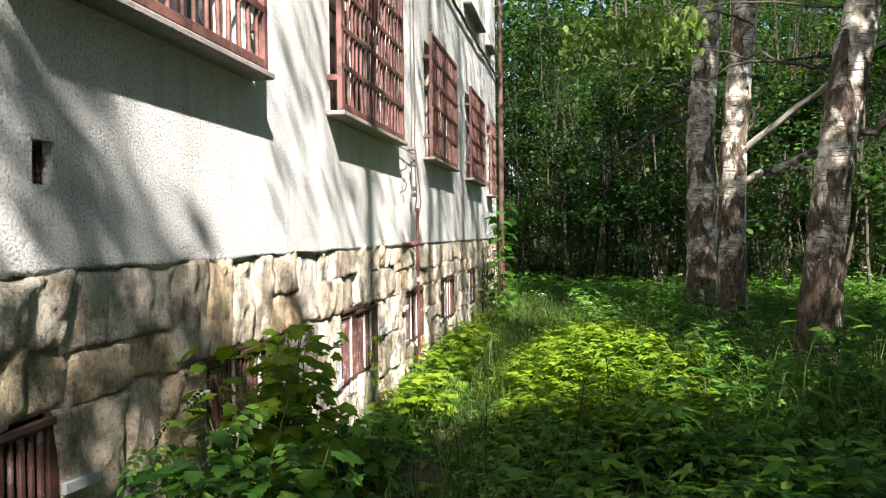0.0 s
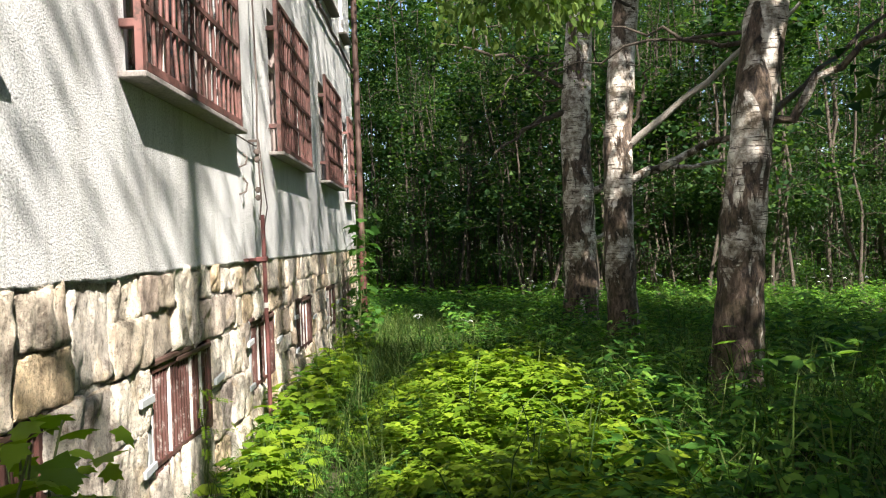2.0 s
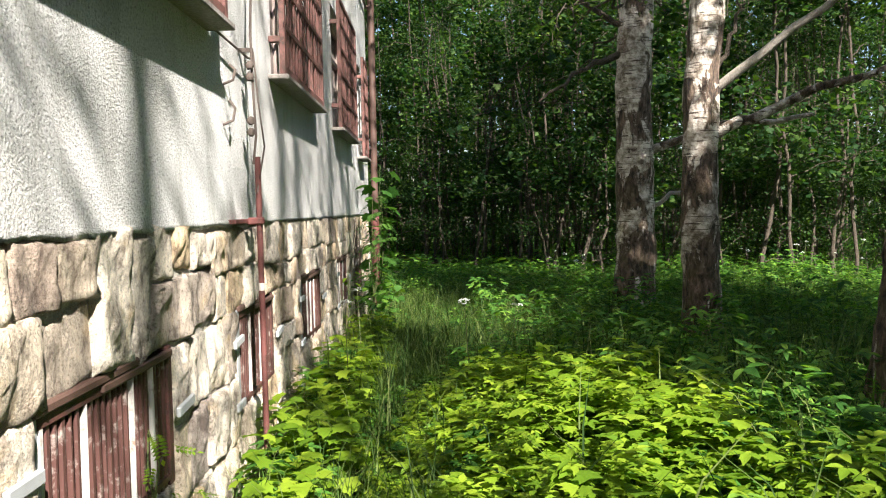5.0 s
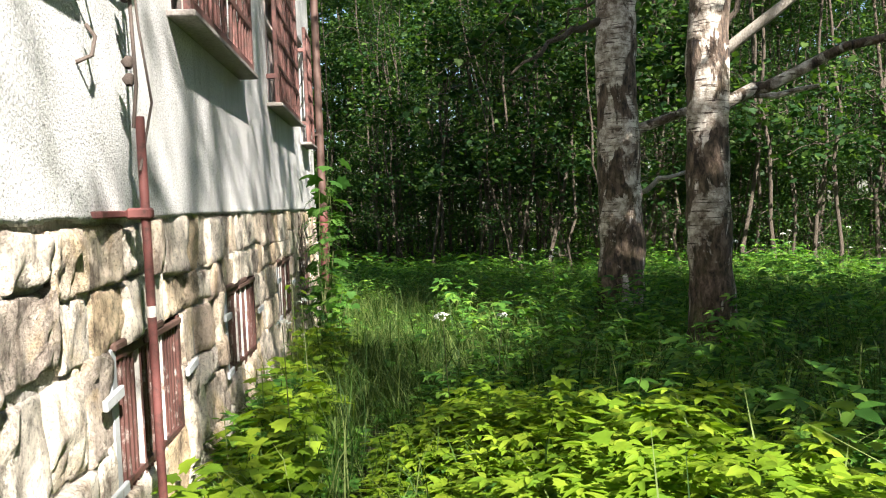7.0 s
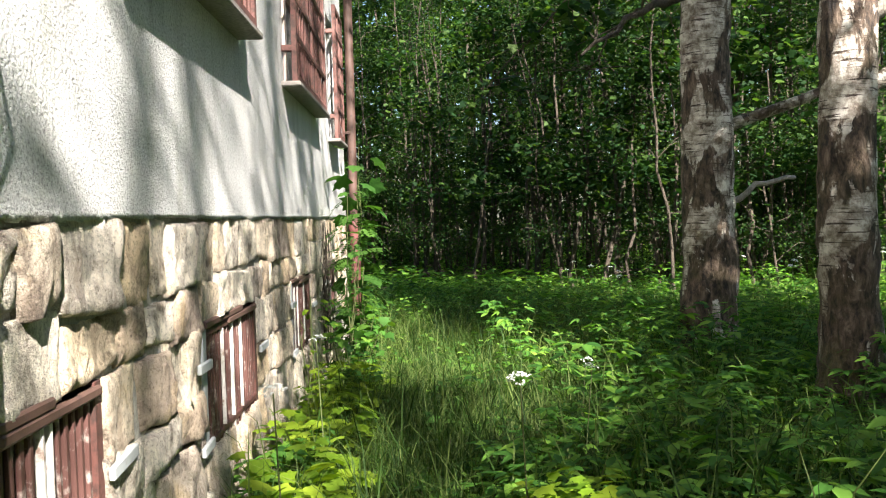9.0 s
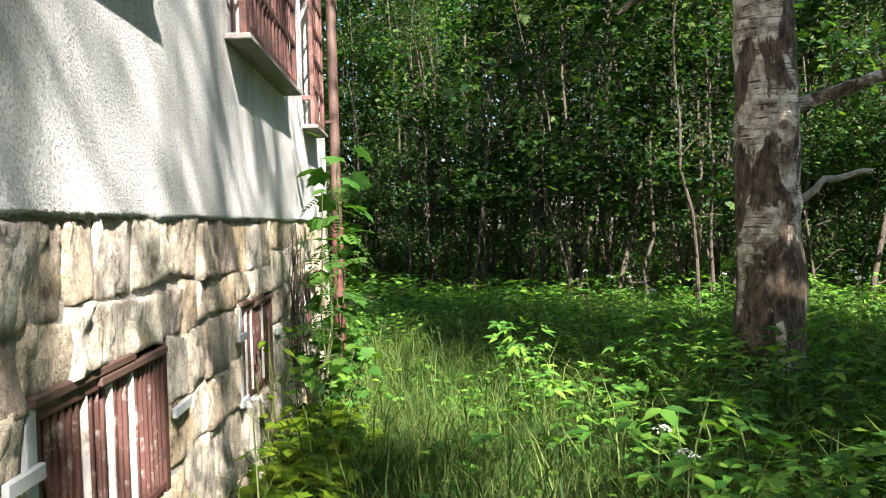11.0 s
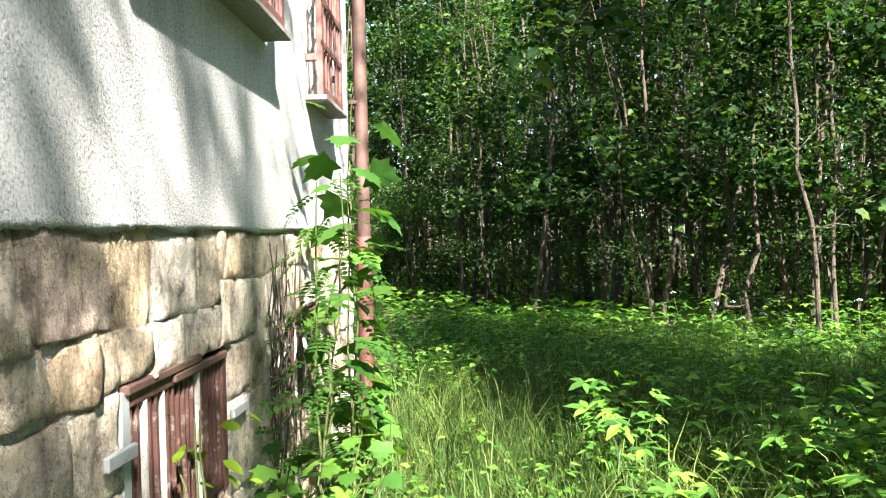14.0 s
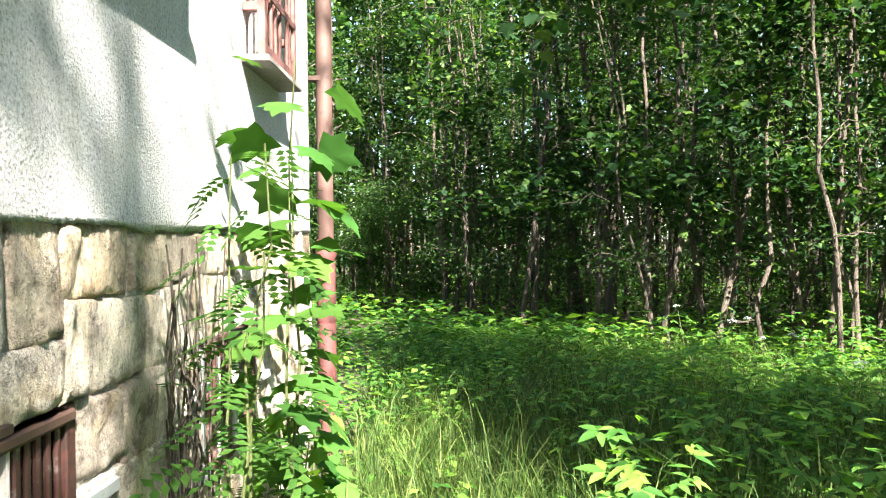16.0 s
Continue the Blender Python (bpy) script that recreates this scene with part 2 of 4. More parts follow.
def mesh_part(name, verts, faces, mat, parent=None, label="", smooth=False):
    """faces: int array (n, k), all with the same number of corners."""
    verts, faces = np.asarray(verts, np.float32), np.asarray(faces, np.int32)
    me = bpy.data.meshes.new(name)
    me.vertices.add(len(verts))
    me.vertices.foreach_set("co", verts.ravel())
    k = faces.shape[1]
    me.loops.add(faces.size)
    me.loops.foreach_set("vertex_index", faces.ravel())
    me.polygons.add(len(faces))
    me.polygons.foreach_set("loop_start", np.arange(len(faces), dtype=np.int32) * k)
    me.polygons.foreach_set("loop_total", np.full(len(faces), k, np.int32))
    if smooth is not False:
        me.polygons.foreach_set("use_smooth", np.ones(len(faces), bool) if smooth is True else smooth)
    me.update(calc_edges=True)
    me.materials.append(mat)
    ob = new(name, me)
    ob.parent = parent
    if label:
        ob["label"] = label
    return ob


def box(bm, x0, x1, y0, y1, z0, z1, bevel=0.0):
    m = Matrix.LocRotScale(((x0 + x1) / 2, (y0 + y1) / 2, (z0 + z1) / 2), None, (x1 - x0, y1 - y0, z1 - z0))
    g = bmesh.ops.create_cube(bm, size=1, matrix=m)
    if bevel:
        edges = {e for v in g["verts"] for e in v.link_edges}
        bmesh.ops.bevel(bm, geom=list(edges), offset=bevel, segments=1, affect="EDGES")


def boxed(name, dims, mat, parent=None, label="", bevel=0.0):
    bm = bmesh.new()
    box(bm, *dims, bevel)
    return part(name, bm, mat, parent, label)


def tube_arrays(points, radii, sides=8, wobble=0.0, rng=None):
    """Rings along a line of points: verts and quads."""
    pts = np.asarray(points, float)
    n = len(pts)
    tang = np.gradient(pts, axis=0)
    tang /= np.linalg.norm(tang, axis=1)[:, None] + 1e-9
    ref = np.array([1.0, 0.0, 0.0]) if abs(tang[0][0]) < 0.8 else np.array([0.0, 1.0, 0.0])
    a = np.cross(tang, ref)
    a /= np.linalg.norm(a, axis=1)[:, None] + 1e-9
    b = np.cross(tang, a)
    ang = np.arange(sides) * 2 * np.pi / sides
    r = np.asarray(radii, float)[:, None] * np.ones((1, sides))
    if wobble:
        r = r * (1 + wobble * (rng.random((n, sides)) - 0.5))
    v = pts[:, None, :] + r[:, :, None] * (np.cos(ang)[None, :, None] * a[:, None, :] + np.sin(ang)[None, :, None] * b[:, None, :])
    f = []
    for i in range(n - 1):
        for j in range(sides):
            k = (j + 1) % sides
            f.append((i * sides + j, i * sides + k, (i + 1) * sides + k, (i + 1) * sides + j))
    return v.reshape(-1, 3), np.array(f)


def joined(chunks):
    vs, fs, off = [], [], 0
    for v, f in chunks:
        vs.append(v)
        fs.append(f + off)
        off += len(v)
    return np.concatenate(vs), np.concatenate(fs)


def tube(name, points, radii, mat, parent=None, label="", sides=10):
    v, f = tube_arrays(points, radii, sides)
    return mesh_part(name, v, f, mat, parent, label, True)


# leaf shapes: the leaf runs along +y, its face is up; all faces are triangles
def leaf_shape(kind):
    if kind == "diamond":
        v = [(0, 0, 0), (0.3, 0.45, 0.06), (0, 1, -0.06), (-0.3, 0.45, 0.06)]
        return np.array(v), np.array([(0, 1, 2), (0, 2, 3)])
    if kind == "dart":
        return np.array([(-0.31, 0.12, 0.0), (0.31, 0.12, 0.0), (0, 1, -0.08)]), np.array([(0, 1, 2)])
    if kind == "oval":
        v = [(0, 0, 0), (0.24, 0.2, 0.05), (0.3, 0.5, 0.05), (0.15, 0.82, 0), (0, 1, -0.08), (-0.15, 0.82, 0), (-0.3, 0.5, 0.05), (-0.24, 0.2, 0.05)]
        return np.array(v), np.array([(0, 1, 2), (0, 2, 3), (0, 3, 4), (0, 4, 5), (0, 5, 6), (0, 6, 7)])
    if kind == "three":
        vs, fs = [], []
        for a, s in ((0, 1.0), (58, 0.8), (-58, 0.8)):
            c, d = math.cos(radians(a)), math.sin(radians(a))
            o = len(vs)
            for x, y, z in ((0, 0.06, 0), (0.2, 0.32, 0.05), (0.17, 0.62, 0.03), (0, 1, -0.08), (-0.17, 0.62, 0.03), (-0.2, 0.32, 0.05)):
                vs.append(((x * c + y * d) * s, (y * c - x * d) * s, z * s))
            fs += [(o, o + 1, o + 2), (o, o + 2, o + 3), (o, o + 3, o + 4), (o, o + 4, o + 5)]
        return np.array(vs), np.array(fs)
    if kind == "lobed":
        half = [(0.16, 0.0), (0.5, -0.02), (0.42, 0.2), (0.62, 0.42), (0.34, 0.5), (0.3, 0.72), (0.14, 0.76)]
        ring = [(0, 0.04)] + half + [(0, 1.0)] + [(-x, y) for x, y in reversed(half)]
        v = [(0, 0.32, 0.0)] + [(x, y, 0.07 - 0.28 * (x * x + (y - 0.35) ** 2)) for x, y in ring]
        k = len(ring)
        return np.array(v), np.array([(0, 1 + i, 1 + (i + 1) % k) for i in range(k)])
    if kind == "blade":
        v = [(-0.006, 0, 0), (0.006, 0, 0), (0.006, 0.4, 0.06), (-0.006, 0.4, 0.06), (0.004, 0.75, -0.02), (-0.004, 0.75, -0.02), (0, 1, -0.3)]
        return np.array(v), np.array([(0, 1, 2), (0, 2, 3), (3, 2, 4), (3, 4, 5), (5, 4, 6)])
    if kind == "pinnate":
        vs, fs = [], []
        spots = [(0.9, 0, 0.3)] + [(0.14 + 0.15 * i, s * 70, 0.3) for i in range(5) for s in (1, -1)]
        for y0, a, s in spots:
            c, d = math.cos(radians(a)), math.sin(radians(a))
            o = len(vs)
            for x, y, z in ((0, 0, 0), (0.25, 0.45, 0.04), (0, 1, -0.06), (-0.25, 0.45, 0.04)):
                vs.append(((x * c + y * d) * s, y0 + (y * c - x * d) * s, z * s - 0.15 * y0 * y0))
            fs += [(o, o + 1, o + 2), (o, o + 2, o + 3)]
        return np.array(vs), np.array(fs)


def leaf_cloud(pos, yaw, pitch, roll, size, kind):
    """Leaves at pos, turned by yaw (about z), raised by pitch, rolled about their own line."""
    tv, tf = leaf_shape(kind)
    cy, sy, cp, sp, cr, sr = np.cos(yaw), np.sin(yaw), np.cos(pitch), np.sin(pitch), np.cos(roll), np.sin(roll)
    x, y, z = tv[:, 0][None], tv[:, 1][None], tv[:, 2][None]
    x1, z1 = x * cr[:, None] + z * sr[:, None], -x * sr[:, None] + z * cr[:, None]
    y2, z2 = y * cp[:, None] - z1 * sp[:, None], y * sp[:, None] + z1 * cp[:, None]
    x3, y3 = x1 * cy[:, None] - y2 * sy[:, None], x1 * sy[:, None] + y2 * cy[:, None]
    v = np.stack([x3, y3, z2], -1) * size[:, None, None] + pos[:, None, :]
    f = tf[None] + (np.arange(len(pos)) * len(tv))[:, None, None]
    return v.reshape(-1, 3), f.reshape(-1, 3)


def height(x, y):
    """The lie of the ground."""
    x, y = np.asarray(x, float), np.asarray(y, float)
    yy = np.clip(y, -40, 32)
    return 0.31 - 0.018 * yy + 0.05 * np.sin(x * 0.9 + 1) * np.sin(y * 0.7) + 0.03 * np.sin(x * 2.3) * np.cos(y * 1.9) + 0.012 * np.clip(x, 0, 12)


# ==== the ground ====
def build_ground():
    xs = np.concatenate([np.linspace(-400, -14, 14), np.linspace(-12, 24, 110), np.linspace(27, 400, 14)])
    ys = np.concatenate([np.linspace(-400, -14, 14), np.linspace(-12, 40, 150), np.linspace(44, 400, 14)])
    gx, gy = np.meshgrid(xs, ys)
    v = np.stack([gx, gy, height(gx, gy)], -1).reshape(-1, 3)
    w = len(xs)
    f = [(j * w + i, j * w + i + 1, (j + 1) * w + i + 1, (j + 1) * w + i) for j in range(len(ys) - 1) for i in range(w - 1)]
    g = mesh_part("ground", v, np.array(f), SOIL, smooth=True)
    tagged(g, "dark forest soil with leaf litter and a trodden path", "ground", kind="structure")


build_ground()

# ==== the house ====
LINE, CORNER, BACK, EAVE = 1.6, 17.2, -7.0, 8.2
WINDOWS = [(3.05, 4.96), (6.2, 8.2), (9.58, 11.45), (12.75, 14.55), (15.48, 16.28)]
SILL_Z, WIN_H = (2.52, 2.52, 2.52, 2.5, 2.38), 1.27
CELLARS = [(2.2, 3.36), (4.36, 5.4), (6.42, 7.55), (8.6, 9.54), (10.6, 11.67), (12.9, 13.84), (14.85, 15.7)]
CELLAR_TOP, CELLAR_LOW = 1.14, 0.6
UPPER = [(a, b, 5.05, 6.35) for a, b in WINDOWS]


def holed_wall(bm, axis_x, y0, y1, z0, z1, thick, holes):
    ys = sorted({y0, y1, *[h[0] for h in holes], *[h[1] for h in holes]})
    zs = sorted({z0, z1, *[h[2] for h in holes], *[h[3] for h in holes]})

    def solid(i, j):
        if not (0 <= i < len(ys) - 1 and 0 <= j < len(zs) - 1):
            return False
        cy, cz = (ys[i] + ys[i + 1]) / 2, (zs[j] + zs[j + 1]) / 2
        return not any(h[0] < cy < h[1] and h[2] < cz < h[3] for h in holes)

    def quad(*p):
        bm.faces.new([bm.verts.new(q) for q in p])
    a, c = axis_x, axis_x - thick
    for i in range(len(ys) - 1):
        for j in range(len(zs) - 1):
            if not solid(i, j):
                continue
            p, q, r, s = ys[i], ys[i + 1], zs[j], zs[j + 1]
            quad((a, p, r), (a, q, r), (a, q, s), (a, p, s))
            quad((c, p, r), (c, p, s), (c, q, s), (c, q, r))
            if not solid(i - 1, j):
                quad((a, p, r), (a, p, s), (c, p, s), (c, p, r))
            if not solid(i + 1, j):
                quad((a, q, r), (c, q, r), (c, q, s), (a, q, s))
            if not solid(i, j - 1):
                quad((a, p, r), (c, p, r), (c, q, r), (a, q, r))
            if not solid(i, j + 1):
                quad((a, p, s), (a, q, s), (c, q, s), (c, p, s))


def build_house():
    holes = [(a + 0.1, b - 0.1, z, z + WIN_H) for (a, b), z in zip(WINDOWS, SILL_Z)]
    holes += [(a + 0.1, b - 0.1, c, d) for a, b, c, d in UPPER]
    holes.append((3.25, 3.36, 1.86, 2.0))
    bm = bmesh.new()
    holed_wall(bm, 0.0, BACK, CORNER, LINE, EAVE, 0.45, holes)
    w = part("wall_1", bm, PLASTER)
    tagged(w, "white roughcast plaster wall streaked with grey stains", "wall", kind="structure")
    rng = np.random.default_rng(4)
    n = 1400
    ys = np.linspace(BACK, CORNER, n)
    knots = np.arange(0, n, 11)
    drop = 0.006 + 0.028 * np.interp(np.arange(n), knots, rng.random(len(knots)) ** 2.5) + 0.012 * rng.random(n) ** 2
    v, f = [], []
    for i, y in enumerate(ys):
        for x, z in ((0.004, LINE + 0.006), (0.005 + 0.003 * rng.random(), LINE - drop[i]), (-0.04, LINE - drop[i] + 0.004)):
            v.append((x, y, z))
        if i:
            for j in range(2):
                f.append(((i - 1) * 3 + j, i * 3 + j, i * 3 + j + 1, (i - 1) * 3 + j + 1))
    lip = mesh_part("trim", v, np.array(f), PLASTER)
    tagged(lip, "ragged broken lower edge of the plaster", "trim", kind="structure")
    bm = bmesh.new()
    cellar_holes = [(a, b, CELLAR_LOW, CELLAR_TOP) for a, b in CELLARS]
    holed_wall(bm, -0.02, BACK, CORNER, -0.6, LINE, 0.41, cellar_holes)
    p = part("wall_2", bm, MORTAR)
    tagged(p, "rough sandstone plinth with mortar joints and cellar openings", "wall", kind="structure")
    for nm, dims, mt, lab in (
            ("wall_3", (-9, -0.45, CORNER - 0.4, CORNER, -0.6, EAVE), PLASTER, "plain plaster end wall of the house"),
            ("wall_4", (-9, -0.45, BACK, BACK + 0.4, -0.6, EAVE), PLASTER, "plain plaster end wall of the house"),
            ("wall_5", (-9.4, -9, BACK, CORNER, -0.6, EAVE), PLASTER, "plain plaster rear wall of the house"),
            ("floor_1", (-9, -0.48, BACK + 0.4, CORNER - 0.4, 1.5, 1.7), ROOM_SHADE, "concrete floor above the cellar, coloured near-black for shade"),
            ("floor_2", (-9, -0.48, BACK + 0.4, CORNER - 0.4, 4.3, 4.5), ROOM_SHADE, "concrete floor between the storeys, coloured near-black for shade"),
            ("floor_3", (-9, -0.48, BACK + 0.4, CORNER - 0.4, -0.6, -0.4), ROOM_SHADE, "cellar floor, coloured near-black for shade"),
            ("wall_6", (-3.2, -3.0, BACK + 0.4, CORNER - 0.4, -0.4, EAVE), ROOM_SHADE, "inner wall of the empty house, coloured near-black for shade"),
            ("roof", (-9.8, 0.5, BACK - 0.4, CORNER + 0.4, EAVE, EAVE + 0.25), ROOFING, "dark flat roof with a shallow overhang")):
        tagged(boxed(nm, dims, mt, bevel=0.01), lab, nm.split("_")[0], kind="structure")
    return p


PLINTH = build_house()


def build_window(i, a, b, z0, h, upper=False):
    root = new(f"window_{i}")
    root.location = (0, (a + b) / 2, z0)
    hw = (b - a) / 2
    tagged(root, "barred window with a red iron grille and projecting sill" if not upper else "upper storey window with a stone sill", "window", kind="structure")
    bm = bmesh.new()
    box(bm, -0.02, 0.13, -hw, hw, -0.036, -0.004, 0.006)
    part("sill", bm, SILL, root, "weathered grey sill with chipped edges")
    ow = hw - 0.1
    bm = bmesh.new()
    for y0, y1, c, d in ((-ow, -ow + 0.07, 0, h), (ow - 0.07, ow, 0, h), (-ow + 0.07, ow - 0.07, 0, 0.07), (-ow + 0.07, ow - 0.07, h - 0.07, h), (-0.04, 0.04, 0.07, h - 0.07), (-ow + 0.07, -0.04, h * 0.66, h * 0.66 + 0.05), (0.04, ow - 0.07, h * 0.66, h * 0.66 + 0.05)):
        box(bm, -0.17, -0.1, y0, y1, c, d, 0.006)
    part("window_frame", bm, WOOD_PAINT, root, "peeling pale wooden frame")
    for y0, y1 in ((-ow + 0.07, -0.04), (0.04, ow - 0.07)):
        for c, d in ((0.07, h * 0.66), (h * 0.66 + 0.05, h - 0.07)):
            boxed("pane", (-0.142, -0.136, y0, y1, c, d), GLASS, root)
    if upper:
        return
    gr = 0.075
    for y0, y1, c, d in ((-hw + 0.03, -hw + 0.075, -0.004, h + 0.06), (hw - 0.075, hw - 0.03, -0.004, h + 0.06), (-hw + 0.075, hw - 0.075, 0.01, 0.055), (-hw + 0.075, hw - 0.075, h + 0.015, h + 0.06)):
        boxed("grille_frame", (gr - 0.006, gr + 0.03, y0, y1, c, d), RED_PAINT, root, "red angle iron frame", 0.003)
    nb = int((2 * hw - 0.15) / 0.105)
    rng = np.random.default_rng(i)
    for k in range(nb):
        y = -hw + 0.075 + (k + 0.5) * (2 * hw - 0.15) / nb
        pts = [(gr + 0.012 + rng.normal(0, 0.004), y + rng.normal(0, 0.006), z) for z in np.linspace(0.05, h + 0.02, 7)]
        tube("bar", pts, [0.011] * 7, RED_PAINT, root, sides=6)
    for k in range(4):
        z = 0.05 + (k + 1) * h / 5
        boxed("crossbar", (gr + 0.022, gr + 0.03, -hw + 0.03, hw - 0.03, z - 0.016, z + 0.016), RED_PAINT, root)
    for y in (-hw + 0.05, hw - 0.05):
        for z in (0.22, h - 0.2):
            boxed("bracket", (0.0, gr, y - 0.02, y + 0.02, z - 0.02, z + 0.02), RED_PAINT, root, bevel=0.004)


for i, ((a, b), z) in enumerate(zip(WINDOWS, SILL_Z)):
    build_window(i + 1, a, b, z, WIN_H)
for i, (a, b, c, d) in enumerate(UPPER):
    build_window(i + 6, a, b, c, d - c, True)


def build_cellar(i, a, b):
    root = new(f"window_{i}")
    root.location = (0.0, (a + b) / 2, CELLAR_LOW)
    tagged(root, "small cellar window behind rusty vertical bars", "cellar window", kind="structure")
    hw, h = (b - a) / 2, CELLAR_TOP - CELLAR_LOW
    for nm, y0, y1, c, d, mt, lab in (("frame_post", -hw, -hw + 0.055, 0, h, GREY_IRON, "grey painted flat iron"), ("frame_post", hw - 0.05, hw, 0, h, RUST, ""),
                                      ("frame_rail", -hw + 0.055, hw - 0.05, h - 0.05, h - 0.012, RUST, "rusted upper rail"), ("frame_rail", -hw + 0.055, hw - 0.05, 0.02, 0.05, RUST, "")):
        boxed(nm, (-0.045, -0.005, y0, y1, c, d), mt, root, lab, 0.004)
    nb = int((2 * hw - 0.1) / 0.046)
    rng = np.random.default_rng(40 + i)
    wide = {int(nb * 0.3), int(nb * 0.68)}
    for k in range(nb):
        y = -hw + 0.055 + (k + 0.5) * (2 * hw - 0.105) / nb
        pale, w = k in wide or rng.random() < 0.06, 0.006 if k in wide else rng.uniform(0.008, 0.014)
        bm = bmesh.new()
        box(bm, -0.03 + 0.006 * rng.random(), -0.012 + 0.006 * pale, y - w, y + w, -0.03 - 0.05 * rng.random(), h - 0.03, 0.004)
        bmesh.ops.rotate(bm, verts=bm.verts, cent=(0, y, h), matrix=Matrix.Rotation(rng.normal(0, 0.012), 3, "X"))
        part("bar", bm, PALE_IRON if pale else SLAT, root)
    for y0, y1, z in ((-hw - 0.16, -hw + 0.02, h * 0.72), (-hw - 0.14, -hw + 0.02, 0.06), (hw - 0.02, hw + 0.18, h * 0.52)):
        bm = bmesh.new()
        box(bm, 0.012, 0.03, y0, y1, z - 0.02, z + 0.02, 0.004)
        bmesh.ops.rotate(bm, verts=bm.verts, cent=(0.03, (y0 + y1) / 2, z), matrix=Matrix.Rotation(rng.normal(0.02, 0.05), 3, "X"))
        part("holdfast", bm, GREY_IRON, root, "grey painted flat iron holdfast")
    boxed("flat_bar", (-0.042, -0.033, -hw + 0.03, hw - 0.03, h * 0.42, h * 0.42 + 0.02), RUST, root)
    # flat near-black sheet; its colour stands in for the cellar's shade
    boxed("backing", (-0.3, -0.28, -hw, hw, 0, h), ROOM_SHADE, root, "near-black sheet standing in for the unlit cellar")
    for y0, y1, c, d in ((-hw + 0.02, hw * 0.35, 0.0, 0.03), (-hw * 0.2, hw - 0.02, -0.03, 0.0)):
        boxed("lintel_board", (-0.035, 0.008, y0, y1, h - 0.012 + c, h - 0.012 + d), BROWN_PIPE, root, "rotten dark lintel board", 0.006)


for i, (a, b) in enumerate(CELLARS):
    build_cellar(i + 11, a, b)


# ==== metalwork on the wall ====
def build_conductor():
    root = new("lightning_conductor")
    root.location = (0.1, 8.73, 0.3)
    tagged(root, "red lightning conductor pipe with bracket, wire and insulators on the wall", "conductor")
    tube("pipe", [(0, 0.03 - 0.02 * z, z) for z in np.linspace(-0.15, 1.64, 8)], [0.016] * 8, RED_PIPE, root, "chipped red painted iron pipe")
    tube("paint_band", [(0, 0.012, 0.93), (0, 0.01, 0.97)], [0.0168] * 2, PALE_IRON, root, "flaked white patch on the pipe")
    boxed("bracket", (-0.1, -0.06, -0.26, 0.035, 1.288, 1.312), RED_PIPE, root, "red flat iron wall bracket", 0.004)
    boxed("clamp", (-0.06, 0.026, -0.026, 0.026, 1.28, 1.32), RED_PIPE, root, "pipe clamp", 0.008)
    pts = [(-0.02, -0.01, 1.6), (0.0, -0.02, 1.75), (-0.02, 0.03, 2.0), (-0.03, 0.05, 2.3), (-0.03, 0.1, 2.6), (-0.04, 0.1, 3.4), (-0.05, 0.12, 4.4)]
    tube("wire", pts, [0.007] * 7, WIRE, root, "dark rusted conductor wire", 6)
    tube("slack_wire", [(0.0, -0.03, 1.45), (0.02, 0.09, 1.7), (0.0, 0.05, 1.95), (-0.02, 0.06, 2.2)], [0.005] * 4, WIRE, root, sides=6)
    for z in (1.77, 1.83, 2.06, 2.12):
        tube("insulator", [(-0.03, 0.0, z - 0.02), (-0.03, 0.005, z), (-0.03, 0.01, z + 0.02)], [0.012, 0.026, 0.012], WIRE, root)
    tube("hook", [(-0.1, -0.3, 1.78), (-0.05, -0.3, 1.8), (-0.04, -0.29, 1.86), (-0.07, -0.28, 1.9)], [0.007] * 4, WIRE, root, "rusty iron hook in the plaster", 6)
    tube("hook", [(-0.1, -0.28, 1.98), (-0.05, -0.28, 2.0), (-0.04, -0.27, 2.05), (-0.07, -0.26, 2.08)], [0.007] * 4, WIRE, root, "rusty iron hook in the plaster", 6)
    boxed("wire_clip", (-0.1, -0.02, 0.05, 0.07, 2.2, 2.22), WIRE, root)
    tube("tie_wire", [(-0.07, -0.8, 2.2), (-0.05, 0.05, 2.17), (-0.07, 0.3, 2.2)], [0.006] * 3, WIRE, root, sides=6)


def build_downpipe():
    root = new("downpipe")
    root.location = (0.09, 17.3, 0.2)
    tagged(root, "rain downpipe at the house corner, brown above and red below", "downpipe")
    tube("upper_pipe", [(0, 0, z) for z in np.linspace(1.25, 8.0, 6)], [0.055] * 6, BROWN_PIPE, root, "brown painted pipe")
    tube("lower_pipe", [(0, 0, z) for z in np.linspace(-0.3, 1.3, 6)], [0.064] * 6, RED_PIPE, root, "faded red iron standpipe")
    tube("collar", [(0, 0, 1.2), (0, 0, 1.23), (0, 0, 1.31), (0, 0, 1.34)], [0.064, 0.075, 0.075, 0.058], RED_PIPE, root)
    tube("collar", [(0, 0, 0.78), (0, 0, 0.8), (0, 0, 0.86), (0, 0, 0.88)], [0.065, 0.073, 0.073, 0.065], RED_PIPE, root)
    for z in (2.4, 4.6, 6.8):
        boxed("clip", (-0.12, 0.0, -0.05, 0.05, z, z + 0.03), BROWN_PIPE, root)


